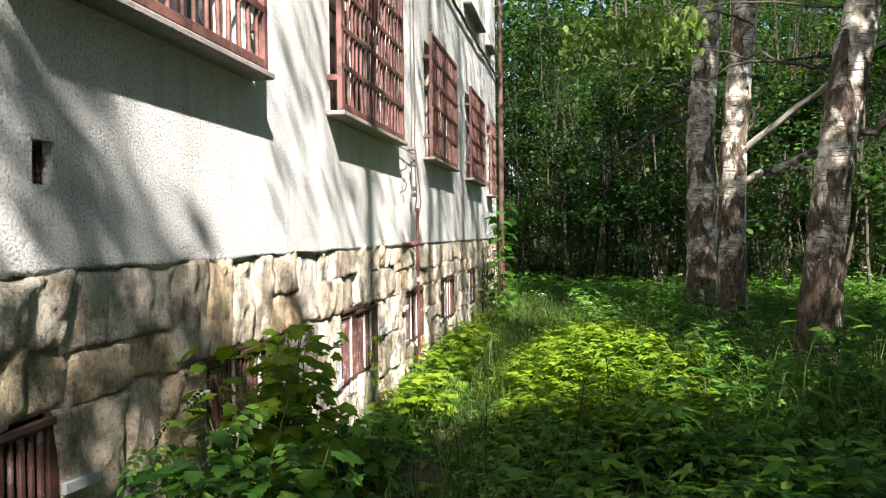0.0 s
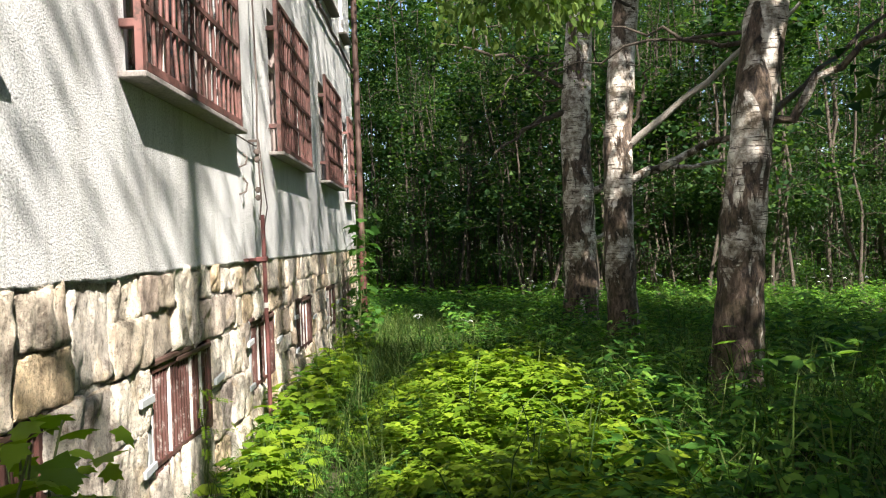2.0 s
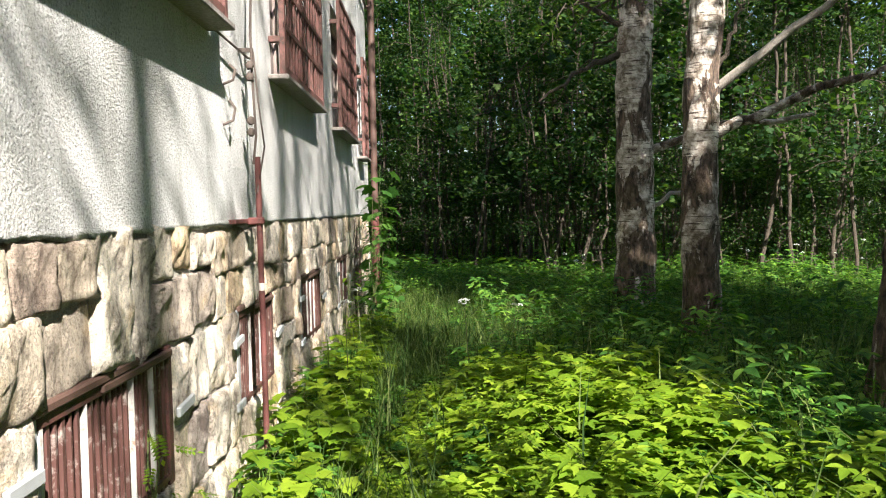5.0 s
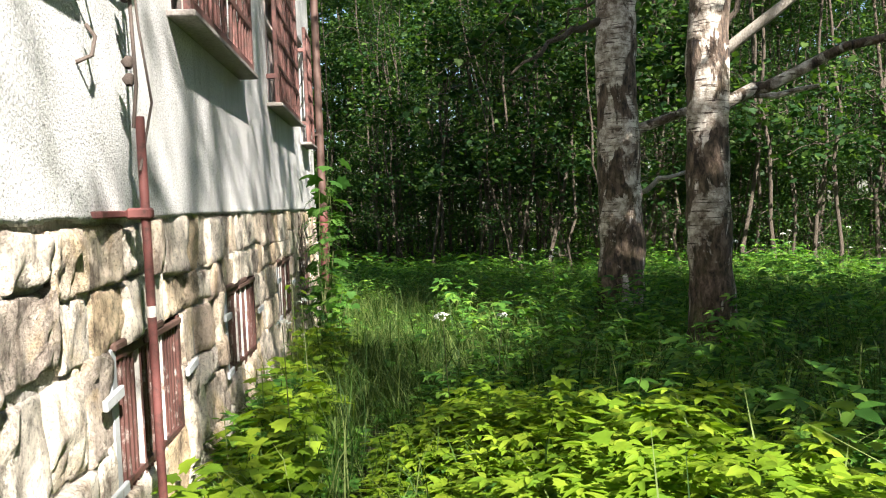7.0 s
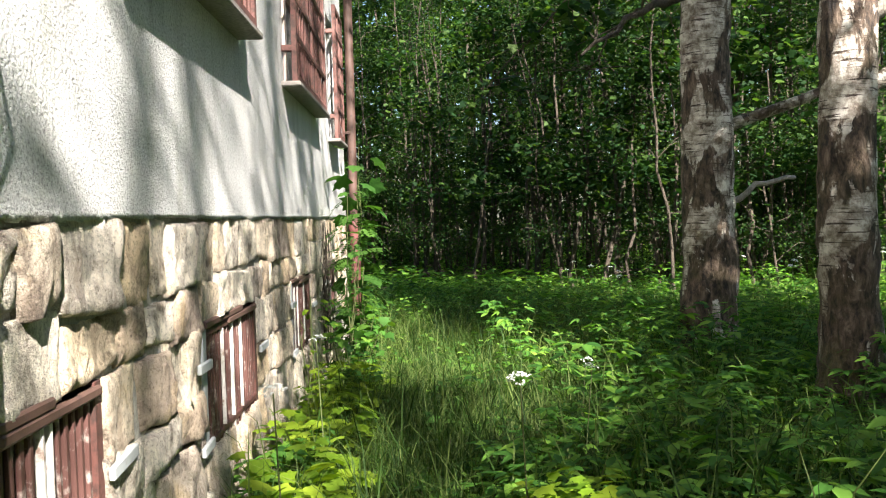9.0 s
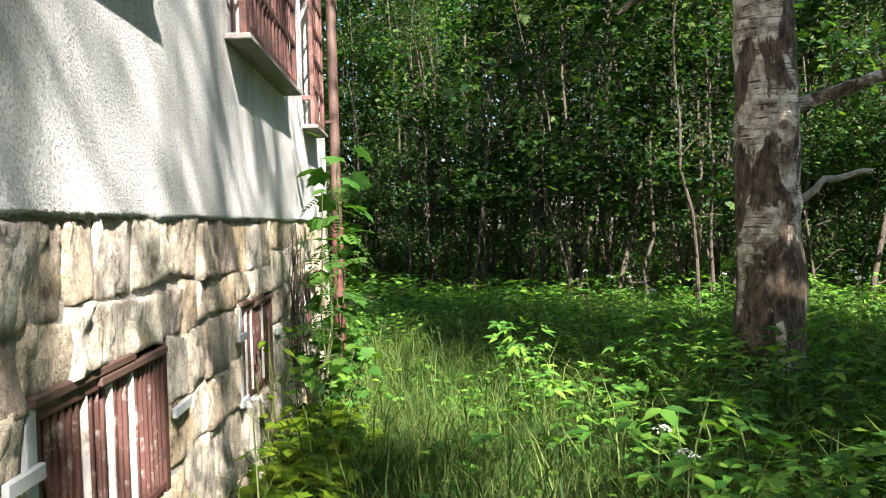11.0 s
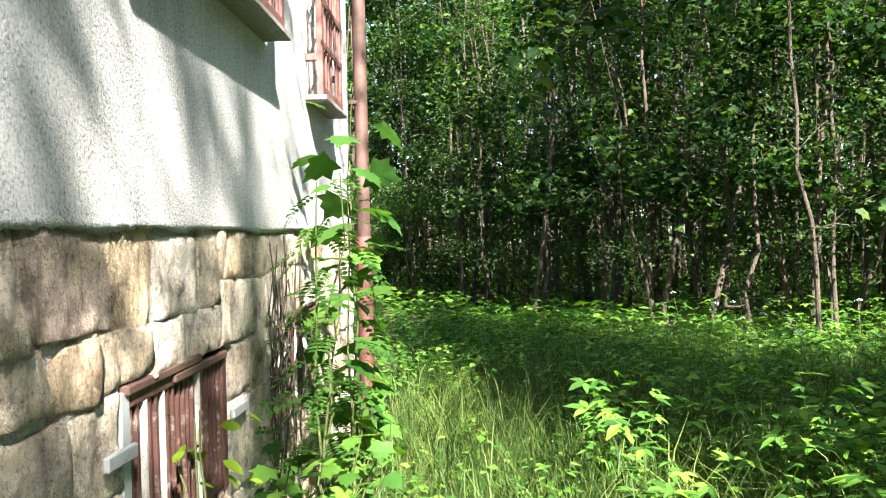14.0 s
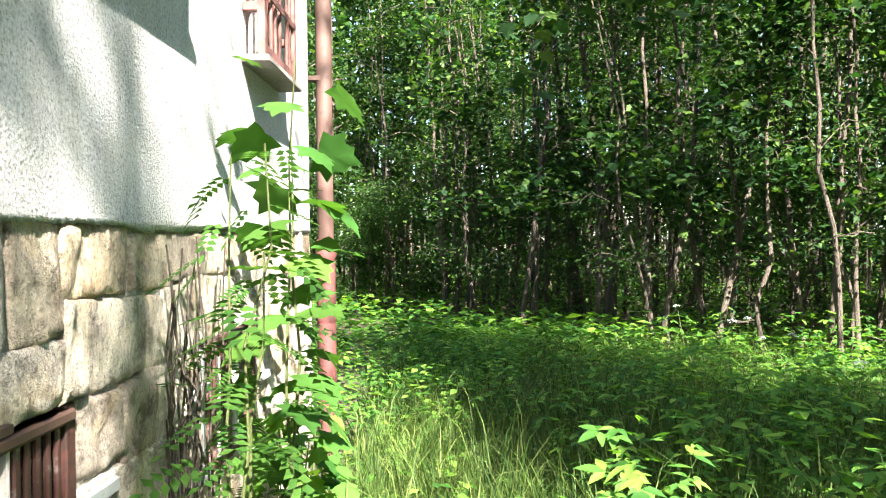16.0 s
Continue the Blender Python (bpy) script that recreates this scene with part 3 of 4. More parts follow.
def build_cable():
    root = new("wall_cable")
    root.location = (0.02, 0, 4.74)
    tagged(root, "dark cable running along the upper wall on clips", "cable")
    rng = np.random.default_rng(3)
    tube("cable", [(0.015 + 0.01 * rng.random(), y, 0.03 * rng.normal() * 0.5) for y in np.linspace(-6, 17.1, 40)], [0.02] * 40, WIRE, root, sides=6)
    for y in range(-5, 17, 2):
        boxed("cable_clip", (-0.02, 0.04, y - 0.02, y + 0.02, -0.02, 0.03), WIRE, root)


def build_vent():
    root = new("wall_vent")
    root.location = (0, 3.305, 1.93)
    tagged(root, "small square air vent with rusty mesh set in the plaster", "vent")
    boxed("backing", (-0.09, -0.08, -0.055, 0.055, -0.07, 0.07), RUST, root)
    for k in range(6):
        boxed("slat", (-0.06, -0.045, -0.055, 0.055, -0.06 + k * 0.022, -0.052 + k * 0.022), RUST, root)
    for k in range(5):
        boxed("slat", (-0.045, -0.04, -0.047 + k * 0.022, -0.041 + k * 0.022, -0.07, 0.07), RUST, root)


build_conductor()
build_downpipe()
build_cable()
build_vent()

# ==== big trees ====
def limb_points(p0, p1, sag, n, rng, jitter):
    t = np.linspace(0, 1, n)[:, None]
    pts = np.array(p0)[None] * (1 - t) + np.array(p1)[None] * t
    pts[:, 2] += sag * np.sin(np.pi * t[:, 0])
    pts[1:-1] += rng.normal(0, jitter, (n - 2, 3))
    return pts


def build_birch(name, base, top, r0, r1, limbs, seed, label):
    rng = np.random.default_rng(seed)
    root = new(name)
    gz = float(height(base[0], base[1])) - 0.1
    root.location = (base[0], base[1], gz)
    tagged(root, label, "tree", "birches by the house")
    n = 110
    t = np.linspace(0, 1, n) ** 1.3
    lean = np.array([top[0] - base[0], top[1] - base[1], top[2] - gz])
    pts = t[:, None] * lean[None]
    pts[:, 0] += 0.06 * np.sin(t * 9 + seed)
    rad = r0 + (r1 - r0) * t + 0.16 * np.exp(-t * top[2] / 0.28) + 0.012 * rng.random(n)
    sides = 28
    v, f = tube_arrays(pts, rad, sides)
    mid = np.repeat(pts, sides, axis=0)
    for i in range(len(v)):
        q = Vector(v[i]) + Vector((seed * 7.0, 0, 0))
        lump = noise.fractal(Vector((q.x * 3, q.y * 3, q.z * 1.6)), 0.8, 2.0, 3) * 0.1 + noise.noise(Vector((q.x * 14, q.y * 14, q.z * 7))) * 0.07 + abs(noise.noise(Vector((q.x * 9, q.y * 9, q.z * 2)))) * 0.1
        v[i] = mid[i] + (v[i] - mid[i]) * (0.97 + lump)
    mesh_part("trunk", v, f, BIRCH, root, "peeling white and black birch bark", True)
    for p0, p1, sag, ra, rb, mt in limbs:
        o = np.array([base[0], base[1], gz])
        lp = limb_points(np.array(p0) - o, np.array(p1) - o, sag, 9, rng, 0.03)
        tube("limb", lp, np.linspace(ra, rb, 9), mt, root, sides=8)
    k = 5200
    c = lean + np.array([0, 0, 1.2])
    clump = c + rng.normal(0, 1, (90, 3)) * np.array([1.9, 1.9, 2.0])
    pos = clump[rng.integers(0, 90, k)] + rng.normal(0, 0.38, (k, 3))
    pos[:, 2] = np.where(pos[:, 2] < 6.6 - gz, 6.6 - gz + rng.random(k) * 4, pos[:, 2])
    v, f = leaf_cloud(pos, rng.random(k) * 6.28, rng.normal(-0.5, 0.5, k), rng.normal(0, 0.6, k), 0.1 + 0.07 * rng.random(k), "dart")
    mesh_part("crown", v, f, LEAF_BIRCH, root, "light green birch leaves")


build_birch("birch_tree", (3.5, 14.8), (3.95, 15.0, 9.0), 0.245, 0.16, [
    ((3.7, 14.9, 2.3), (5.6, 14.2, 2.7), 0.09, 0.06, 0.025, BIRCH),
    ((3.75, 14.95, 1.6), (4.5, 15.0, 1.85), 0.03, 0.035, 0.02, DEADWOOD),
    ((3.5, 14.9, 3.6), (2.3, 14.2, 2.9), 0.1, 0.05, 0.012, BARK),
    ((3.6, 14.9, 3.9), (1.6, 14.6, 4.6), 0.1, 0.045, 0.01, BARK)], 1, "old birch with flaking black and white bark standing in grass")
build_birch("birch_tree", (3.62, 12.45), (4.05, 12.6, 9.0), 0.185, 0.12, [
    ((3.8, 12.5, 2.33), (5.3, 12.0, 2.9), 0.07, 0.058, 0.028, BIRCH),
    ((5.3, 12.0, 2.9), (7.2, 12.2, 4.4), 0.1, 0.04, 0.015, BARK),
    ((3.8, 12.5, 2.75), (5.4, 11.2, 4.1), 0.0, 0.05, 0.02, DEADWOOD),
    ((3.85, 12.5, 3.0), (4.1, 12.4, 3.7), 0.0, 0.03, 0.01, BARK)], 2, "birch with dark ringed bark and a broken side branch")
build_birch("birch_tree", (3.82, 9.2), (5.2, 9.6, 10.5), 0.185, 0.1, [
    ((4.1, 9.3, 2.4), (5.2, 9.0, 3.3), 0.05, 0.05, 0.02, BIRCH),
    ((4.2, 9.3, 3.2), (3.0, 9.6, 3.5), 0.0, 0.025, 0.008, BARK),
    ((4.25, 9.3, 3.35), (2.6, 10.4, 3.3), 0.08, 0.02, 0.006, BARK)], 3, "leaning birch with bright white bark and mossy foot")


# a birch twig that hangs into the light
def build_twig():
    rng = np.random.default_rng(8)
    root = new("birch_twig")
    root.location = (2.55, 9.4, 3.72)
    tagged(root, "hanging birch twig with bright sunlit leaves", "branch")
    tube("stalk", limb_points((1.75, 0.0, 0.1), (-1.0, -0.3, -0.1), 0.15, 8, rng, 0.02), np.linspace(0.016, 0.003, 8), BARK, root, sides=6)
    k = 720
    t = rng.random(k)
    pos = np.stack([0.3 - 1.4 * t, -0.1 - 0.2 * t + rng.normal(0, 0.22, k), 0.1 - 0.12 * t - np.abs(rng.normal(0, 0.2, k))], -1)
    v, f = leaf_cloud(pos, rng.random(k) * 6.28, rng.normal(-0.9, 0.4, k), rng.normal(0, 0.6, k), 0.06 + 0.04 * rng.random(k), "oval")
    mesh_part("leaves", v, f, LEAF_BIRCH, root, "toothed light green birch leaves")


build_twig()


def build_overhang(p0, p1, seed, k, size, kind, mat, label):
    rng = np.random.default_rng(seed)
    root = new("overhanging_branch")
    root.location = p0
    tagged(root, label, "branch", "overhanging branches")
    e = np.array(p1) - np.array(p0)
    p = limb_points((0, 0, 0), e, 0.25, 10, rng, 0.05)
    tube("stalk", p, np.linspace(0.022, 0.004, 10), BARK, root, sides=6)
    side = []
    for i in range(12):
        t = rng.uniform(0.3, 1.0)
        a = np.array([np.interp(t, np.linspace(0, 1, 10), p[:, j]) for j in range(3)])
        s = limb_points(a, a + np.array([rng.normal(0, 0.3), rng.normal(0, 0.3), rng.uniform(-0.45, 0.05)]), 0.03, 5, rng, 0.02)
        side.append(s)
    v, f = joined([tube_arrays(s, np.linspace(0.008, 0.003, 5), 4) for s in side])
    tagged(mesh_part("twig_spray", v, f, BARK, root), kind="stuff")
    pos = np.concatenate([s[rng.integers(1, 5, k // 12)] + rng.normal(0, 0.07, (k // 12, 3)) for s in side])
    n = len(pos)
    v, f = leaf_cloud(pos, rng.random(n) * 6.28, rng.normal(-0.5, 0.3, n), rng.normal(0, 0.3, n), size * (0.7 + 0.5 * rng.random(n)), kind)
    mesh_part("leaves", v, f, mat, root)


build_overhang((3.6, 14.95, 4.5), (1.5, 17.0, 2.7), 81, 240, 0.11, "lobed", LEAF_TREE_SHADED, "branch with broad green leaves reaching over the grass")
build_overhang((3.6, 14.95, 3.9), (2.7, 16.4, 2.9), 82, 120, 0.07, "oval", LEAF_TREE_SHADED, "drooping dark branch with small leaves")
build_overhang((3.7, 14.9, 4.8), (4.9, 17.4, 3.6), 83, 240, 0.11, "lobed", LEAF_TREE_SHADED, "branch with broad green leaves reaching over the grass")
build_overhang((3.5, 14.9, 4.2), (2.4, 13.4, 3.7), 84, 160, 0.06, "oval", LEAF_BIRCH, "drooping dark branch with small leaves")
build_overhang((4.0, 12.6, 4.4), (2.7, 11.4, 4.2), 85, 160, 0.06, "oval", LEAF_BIRCH, "drooping dark branch with small leaves")


# dry stems of a dead climber on the corner of the plinth
def build_climber():
    rng = np.random.default_rng(91)
    root = new("dead_climber")
    root.location = (0.02, 14.55, 0.25)
    tagged(root, "tangle of dry dead climber stems hanging on the plinth", "plant")
    for k in range(20):
        y, z = rng.uniform(-0.25, 0.35), rng.uniform(0.7, 1.32)
        p = limb_points((0.02, y * 0.6, rng.uniform(0.0, 0.5)), (0.01 + 0.05 * rng.random(), y + rng.normal(0, 0.08), z), 0.0, 6, rng, 0.02)
        tube("stem", p, np.linspace(0.005, 0.003, 6), BARK, root, sides=4)


build_climber()


# ==== the wood ====
def build_forest_tree(seed, tall, r0, leaves, spread, low, size, kind="dart", label="slender leafy tree with a dark bare stem in the wood"):
    rng = np.random.default_rng(seed)
    root = new("forest_tree")
    tagged(root, label, "tree", "trees of the wood")
    n = 12
    pts = np.stack([np.cumsum(rng.normal(0, 0.07, n)), np.cumsum(rng.normal(0, 0.07, n)), np.linspace(-0.2, tall, n)], -1)
    pts -= np.array([pts[0, 0], pts[0, 1], 0])
    chunks = [tube_arrays(pts, np.linspace(r0, r0 * 0.25, n), 7)]
    tips = []
    for k in range(int(tall * 2.2)):
        z = low + (tall - low) * rng.random() ** 0.9
        c = np.array([np.interp(z, pts[:, 2], pts[:, i]) for i in range(3)])
        a, ln = rng.random() * 6.28, spread * (0.4 + 0.8 * rng.random()) * (1 - 0.5 * z / tall)
        e = c + np.array([math.cos(a) * ln, math.sin(a) * ln, ln * rng.uniform(0.0, 0.6)])
        chunks.append(tube_arrays(limb_points(c, e, 0.1, 5, rng, 0.04), np.linspace(r0 * 0.28, 0.006, 5), 4))
        tips.append((c, e))
    v, f = joined(chunks)
    mesh_part("trunk", v, f, BARK, root, smooth=True)
    pos, per = [], leaves // len(tips)
    for c, e in tips:
        t = rng.random((per, 1)) ** 0.7
        pos.append(c + (e - c) * (0.25 + 0.85 * t) + rng.normal(0, 1, (per, 3)) * np.array([0.26, 0.26, 0.16]))
    pos = np.concatenate(pos)
    k = len(pos)
    v, f = leaf_cloud(pos, rng.random(k) * 6.28, rng.normal(-0.25, 0.45, k), rng.normal(0, 0.5, k), size * (0.7 + 0.7 * rng.random(k)), kind)
    mesh_part("crown", v, f, LEAF_TREE_SHADED, root)
    return root


TREES = [build_forest_tree(20, 9.5, 0.05, 4800, 1.5, 1.5, 0.064), build_forest_tree(21, 12.0, 0.066, 5600, 1.9, 2.0, 0.068),
         build_forest_tree(22, 6.0, 0.035, 4200, 1.3, 0.7, 0.065), build_forest_tree(23, 8.0, 0.042, 4800, 1.5, 0.9, 0.062), build_forest_tree(24, 3.4, 0.02, 3600, 1.2, 0.05, 0.06)]
SLIM = [build_forest_tree(k, h, r, 1900, 1.0, 0.35, 0.06, "dart", "slim young tree with a bare brown stem by the wood")
        for k, h, r in ((33, 7.0, 0.034), (34, 8.5, 0.042), (35, 6.0, 0.026))]
FAR_TREES = [build_forest_tree(28, 8.0, 0.05, 1450, 1.5, 0.8, 0.16), build_forest_tree(29, 12.0, 0.07, 2800, 1.9, 1.8, 0.18), build_forest_tree(30, 4.0, 0.03, 1500, 1.3, 0.2, 0.14)]
PLACED = set()


def place(tree, m):
    """Sets the first tree of a kind itself, then copies of it."""
    if tree.name not in PLACED:
        PLACED.add(tree.name)
        tree.matrix_basis = m
    else:
        copy_thing(tree, m).matrix_basis = m


def plant_forest():
    rng = np.random.default_rng(11)
    spots = []
    tries = 0
    while len(spots) < 215 and tries < 9000:
        tries += 1
        x, y = rng.uniform(-9, 26), rng.uniform(15.5, 44)
        if x < 1.0 and y < 22.5:
            continue
        edge = 21.8 + min(7.5, (5 - x) * 1.5) if x < 5 else 21.8 - (x - 5) * 0.32
        if y < max(edge, 12.0) or (x < 7.0 and y < 20.5):
            continue
        near = 0.55 if y < 30 else 0.9
        if any((x - a) ** 2 + (y - b) ** 2 < near ** 2 for a, b in spots):
            continue
        spots.append((x, y))
    for x, y in spots:
        kind = int(rng.choice([0, 1, 2, 3, 4], p=[0.22, 0.18, 0.2, 0.2, 0.2]))
        m = pose(x, y, float(height(x, y)), rng.normal(0, 2.5), rng.normal(0, 2.5), rng.uniform(0, 360)) @ Matrix.Scale(rng.uniform(0.85, 1.2), 4)
        place(TREES[kind] if y < 31 else FAR_TREES[(1, 1, 2, 0, 2)[kind]], m)


plant_forest()


def wood_edge(x):
    """How far off the first trees of the wood stand."""
    return 21.4 + min(7.0, (5 - x) * 1.5) if x < 5 else 21.4 - (x - 5) * 0.32


def plant_edge():
    rng = np.random.default_rng(17)
    for k in range(58):
        x = rng.uniform(-1.5, 15)
        y = wood_edge(x) + rng.uniform(0.3, 5.0)
        m = pose(x, y, float(height(x, y)) - 0.1, 0, 0, rng.uniform(0, 360)) @ Matrix.Scale(rng.uniform(0.5, 1.0), 4)
        place(TREES[4], m)
    for k in range(64):
        x = rng.uniform(0.0, 13)
        y = wood_edge(x) + rng.uniform(-1.0, 2.2)
        m = pose(x, y, float(height(x, y)) - 0.05, rng.normal(0, 4), rng.normal(0, 4), rng.uniform(0, 360)) @ Matrix.Scale(rng.uniform(0.8, 1.2), 4)
        place(SLIM[k % 3], m)


plant_edge()


MAPLES = [build_forest_tree(26, 6.5, 0.045, 1300, 1.5, 1.0, 0.1, "lobed", "young maple at the edge of the wood with broad leaves"),
          build_forest_tree(27, 5.2, 0.035, 1100, 1.4, 0.7, 0.095, "lobed", "young maple at the edge of the wood with broad leaves")]
for k, (x, y) in enumerate([(3.87, 22.4), (4.5, 21.2), (4.17, 23.0), (5.3, 20.9), (2.2, 24.8), (6.3, 20.2), (7.6, 19.4), (1.2, 26.5), (3.1, 24.0), (6.9, 21.5), (8.6, 19.6)]):
    m = pose(x, y, float(height(x, y)), 2 * math.sin(k * 3), 2 * math.cos(k * 5), 101 * k)
    if k < 2:
        MAPLES[k].matrix_basis = m
    else:
        copy_thing(MAPLES[k % 2], m)


# unseen trees added behind and beside the walker, which break up the low sun
def plant_shade():
    rng = np.random.default_rng(14)
    spots = []
    for y, x0 in ((-0.4, 3.9), (-2.2, 4.3), (-4.2, 4.9)):
        top = 6.1 - 0.93 * y
        spots += [(x, y, 3, top / 8.6) for x in np.arange(x0, x0 + 5.6, 1.1)]
    spots += [(x, y, 1, 1.0) for x, y in ((8.4, -1.5), (9.8, 0.5), (8.8, 2.2), (8.6, 4.4), (9.4, 5.5), (11, 3), (12.4, 6), (11.5, -2.5), (13.5, 1), (9.5, -4.5), (7.2, -6.5), (5.4, -7.5))]
    # out-of-view trees set along the sun's rays to shade wall, meadow and wood
    spots += [(9.2, 6.8, 1, 1.1), (7.2, -12.4, 1, 1.4), (6.6, 5.2, 3, 1.05), (7.4, 6.4, 3, 1.1), (6.4, 9.6, 1, 1.2), (7.2, 7.6, 1, 1.3),]
    spots += [(5.9, 3.2, 3, 1.0), (6.6, 1.2, 3, 1.1), (2.0, -2.4, 3, 0.92),  (1.2, -3.4, 3, 1.0), (8.1, 5.4, 1, 1.25)]
    for x, y, kind, s in spots:
        x, y = x + rng.uniform(-0.3, 0.3), y + rng.uniform(-0.3, 0.3)
        m = pose(x, y, float(height(x, y)), 0, 0, rng.uniform(0, 360)) @ Matrix.Scale(s * rng.uniform(0.93, 1.03), 4)
        place(FAR_TREES[1] if kind == 1 else FAR_TREES[0], m)


plant_shade()


# unseen bare stems added above the thicket behind the walker to streak the wall with shadow
def build_pole():
    rng = np.random.default_rng(77)
    root = new("bare_tree")
    tagged(root, "tall thin bare tree, unseen, added to streak the wall with shadow", "tree", "bare stems")
    p = limb_points((0, 0, -0.2), (0.2, 0, 15), 0, 10, rng, 0.06)
    chunks = [tube_arrays(p, np.linspace(0.085, 0.05, 10), 7)]
    for k in range(9):
        z = rng.uniform(7, 14)
        a = rng.random() * 6.28
        chunks.append(tube_arrays(limb_points((0.1, 0, z), (math.cos(a) * 1.1, math.sin(a) * 1.1, z + 1.2), 0.1, 5, rng, 0.05), np.linspace(0.02, 0.008, 5), 4))
    v, f = joined(chunks)
    mesh_part("trunk", v, f, BARK, root)
    k = 420
    pos = np.stack([rng.normal(0, 0.7, k), rng.normal(0, 0.7, k), rng.uniform(8, 15.5, k)], -1)
    v, f = leaf_cloud(pos, rng.random(k) * 6.28, rng.normal(0, 0.5, k), rng.normal(0, 0.5, k), np.full(k, 0.16), "diamond")
    mesh_part("crown", v, f, LEAF_TREE_SHADED, root)
    return root


POLE = build_pole()
for k, (x, y) in enumerate([(3.5, -1.0), (4.3, 0.0), (4.7, 0.1), (5.1, 0.9), (5.6, 0.5), (5.2, 1.9), (2.2, -2.2), (5.9, 1.0)]):
    m = pose(x, y, float(height(x, y)), 0, 0, 83 * k)
    if k == 0:
        POLE.matrix_basis = m
    else:
        copy_thing(POLE, m)


def build_far_woods():
    rng = np.random.default_rng(5)
    chunks = []
    for k in range(260):
        a = rng.uniform(-0.5, 3.6)
        d = rng.uniform(46, 70)
        x, y = 2 + d * math.cos(a), 8 + d * math.sin(a)
        if y < 10 and x < 20:
            continue
        chunks.append(tube_arrays([(x, y, -0.5), (x, y, 6), (x + 0.3, y, 15)], [0.16, 0.12, 0.04], 5))
    v, f = joined(chunks)
    tagged(mesh_part("far_trunks", v, f, BARK), "dark distant stems of the wood", "trees", kind="stuff")
    chunks = []
    for k in range(420):
        x, y = rng.uniform(-8, 26), rng.uniform(22.5, 46)
        if y < wood_edge(x) + 0.8:
            continue
        r, z, s = rng.uniform(0.015, 0.045), rng.uniform(4, 10), rng.normal(0, 0.25, 4)
        chunks.append(tube_arrays([(x, y, -0.5), (x + s[0], y + s[1], z * 0.5), (x + s[2], y + s[3], z)], [r, r * 0.8, r * 0.3], 5))
    v, f = joined(chunks)
    tagged(mesh_part("thin_stems", v, f, BARK), "thicket of thin dark stems in the wood", "stems", kind="stuff")
    chunks = []
    for k in range(260):
        x = rng.uniform(0.5, 12)
        y = wood_edge(x) + rng.uniform(0.0, 3.0)
        a, ln, z = rng.random() * 6.28, rng.uniform(0.4, 1.3), float(height(x, y))
        chunks.append(tube_arrays([(x, y, z), (x + math.cos(a) * ln * 0.5, y + math.sin(a) * ln * 0.5, z + rng.uniform(0.1, 0.5)), (x + math.cos(a) * ln, y + math.sin(a) * ln, z + rng.uniform(0.1, 1.0))], [0.012, 0.008, 0.003], 4))
    v, f = joined(chunks)
    tagged(mesh_part("dead_twigs", v, f, BARK), "tangle of dry brown twigs at the edge of the wood", "twigs", kind="stuff")
    k = 90000
    a, d = rng.uniform(-0.9, 3.9, k), rng.uniform(45, 68, k)
    pos = np.stack([2 + d * np.cos(a), 8 + d * np.sin(a), rng.random(k) ** 0.85 * 27], -1)
    v, f = leaf_cloud(pos, rng.random(k) * 6.28, rng.normal(-0.3, 0.5, k), rng.normal(0, 0.6, k), 0.7 + 0.7 * rng.random(k), "dart")
    tagged(mesh_part("far_leaves", v, f, LEAF_TREE_SHADED), "dense green foliage of the distant wood", "foliage", kind="stuff")


build_far_woods()


# ==== undergrowth ====
def on_path(x, y):
    return np.abs(x - (0.78 + 0.1 * np.sin(y * 0.8))) < np.clip(0.15 - 0.04 * (y - 9.0), 0.0, 0.15)


def scatter(rng, n, x0, x1, y0, y1):
    x, y = rng.uniform(x0, x1, n), rng.uniform(y0, y1, n)
    return x, y


def plants(rng, x, y, h, per, spread, size, kind, tilt):
    """Leaves of many small plants: per leaves round each stem's upper half."""
    n = len(x)
    bx, by, bh = np.repeat(x, per), np.repeat(y, per), np.repeat(h, per)
    yaw = rng.random(n * per) * 6.28
    t = 0.55 + 0.45 * rng.random(n * per)
    r = spread * (0.3 + 0.7 * rng.random(n * per))
    pos = np.stack([bx - np.sin(yaw) * r * 0.6, by + np.cos(yaw) * r * 0.6, height(bx, by) + bh * t], -1)
    return leaf_cloud(pos, yaw, rng.normal(tilt, 0.2, n * per), rng.normal(0, 0.2, n * per), size * (0.6 + 0.8 * rng.random(n * per)), kind)


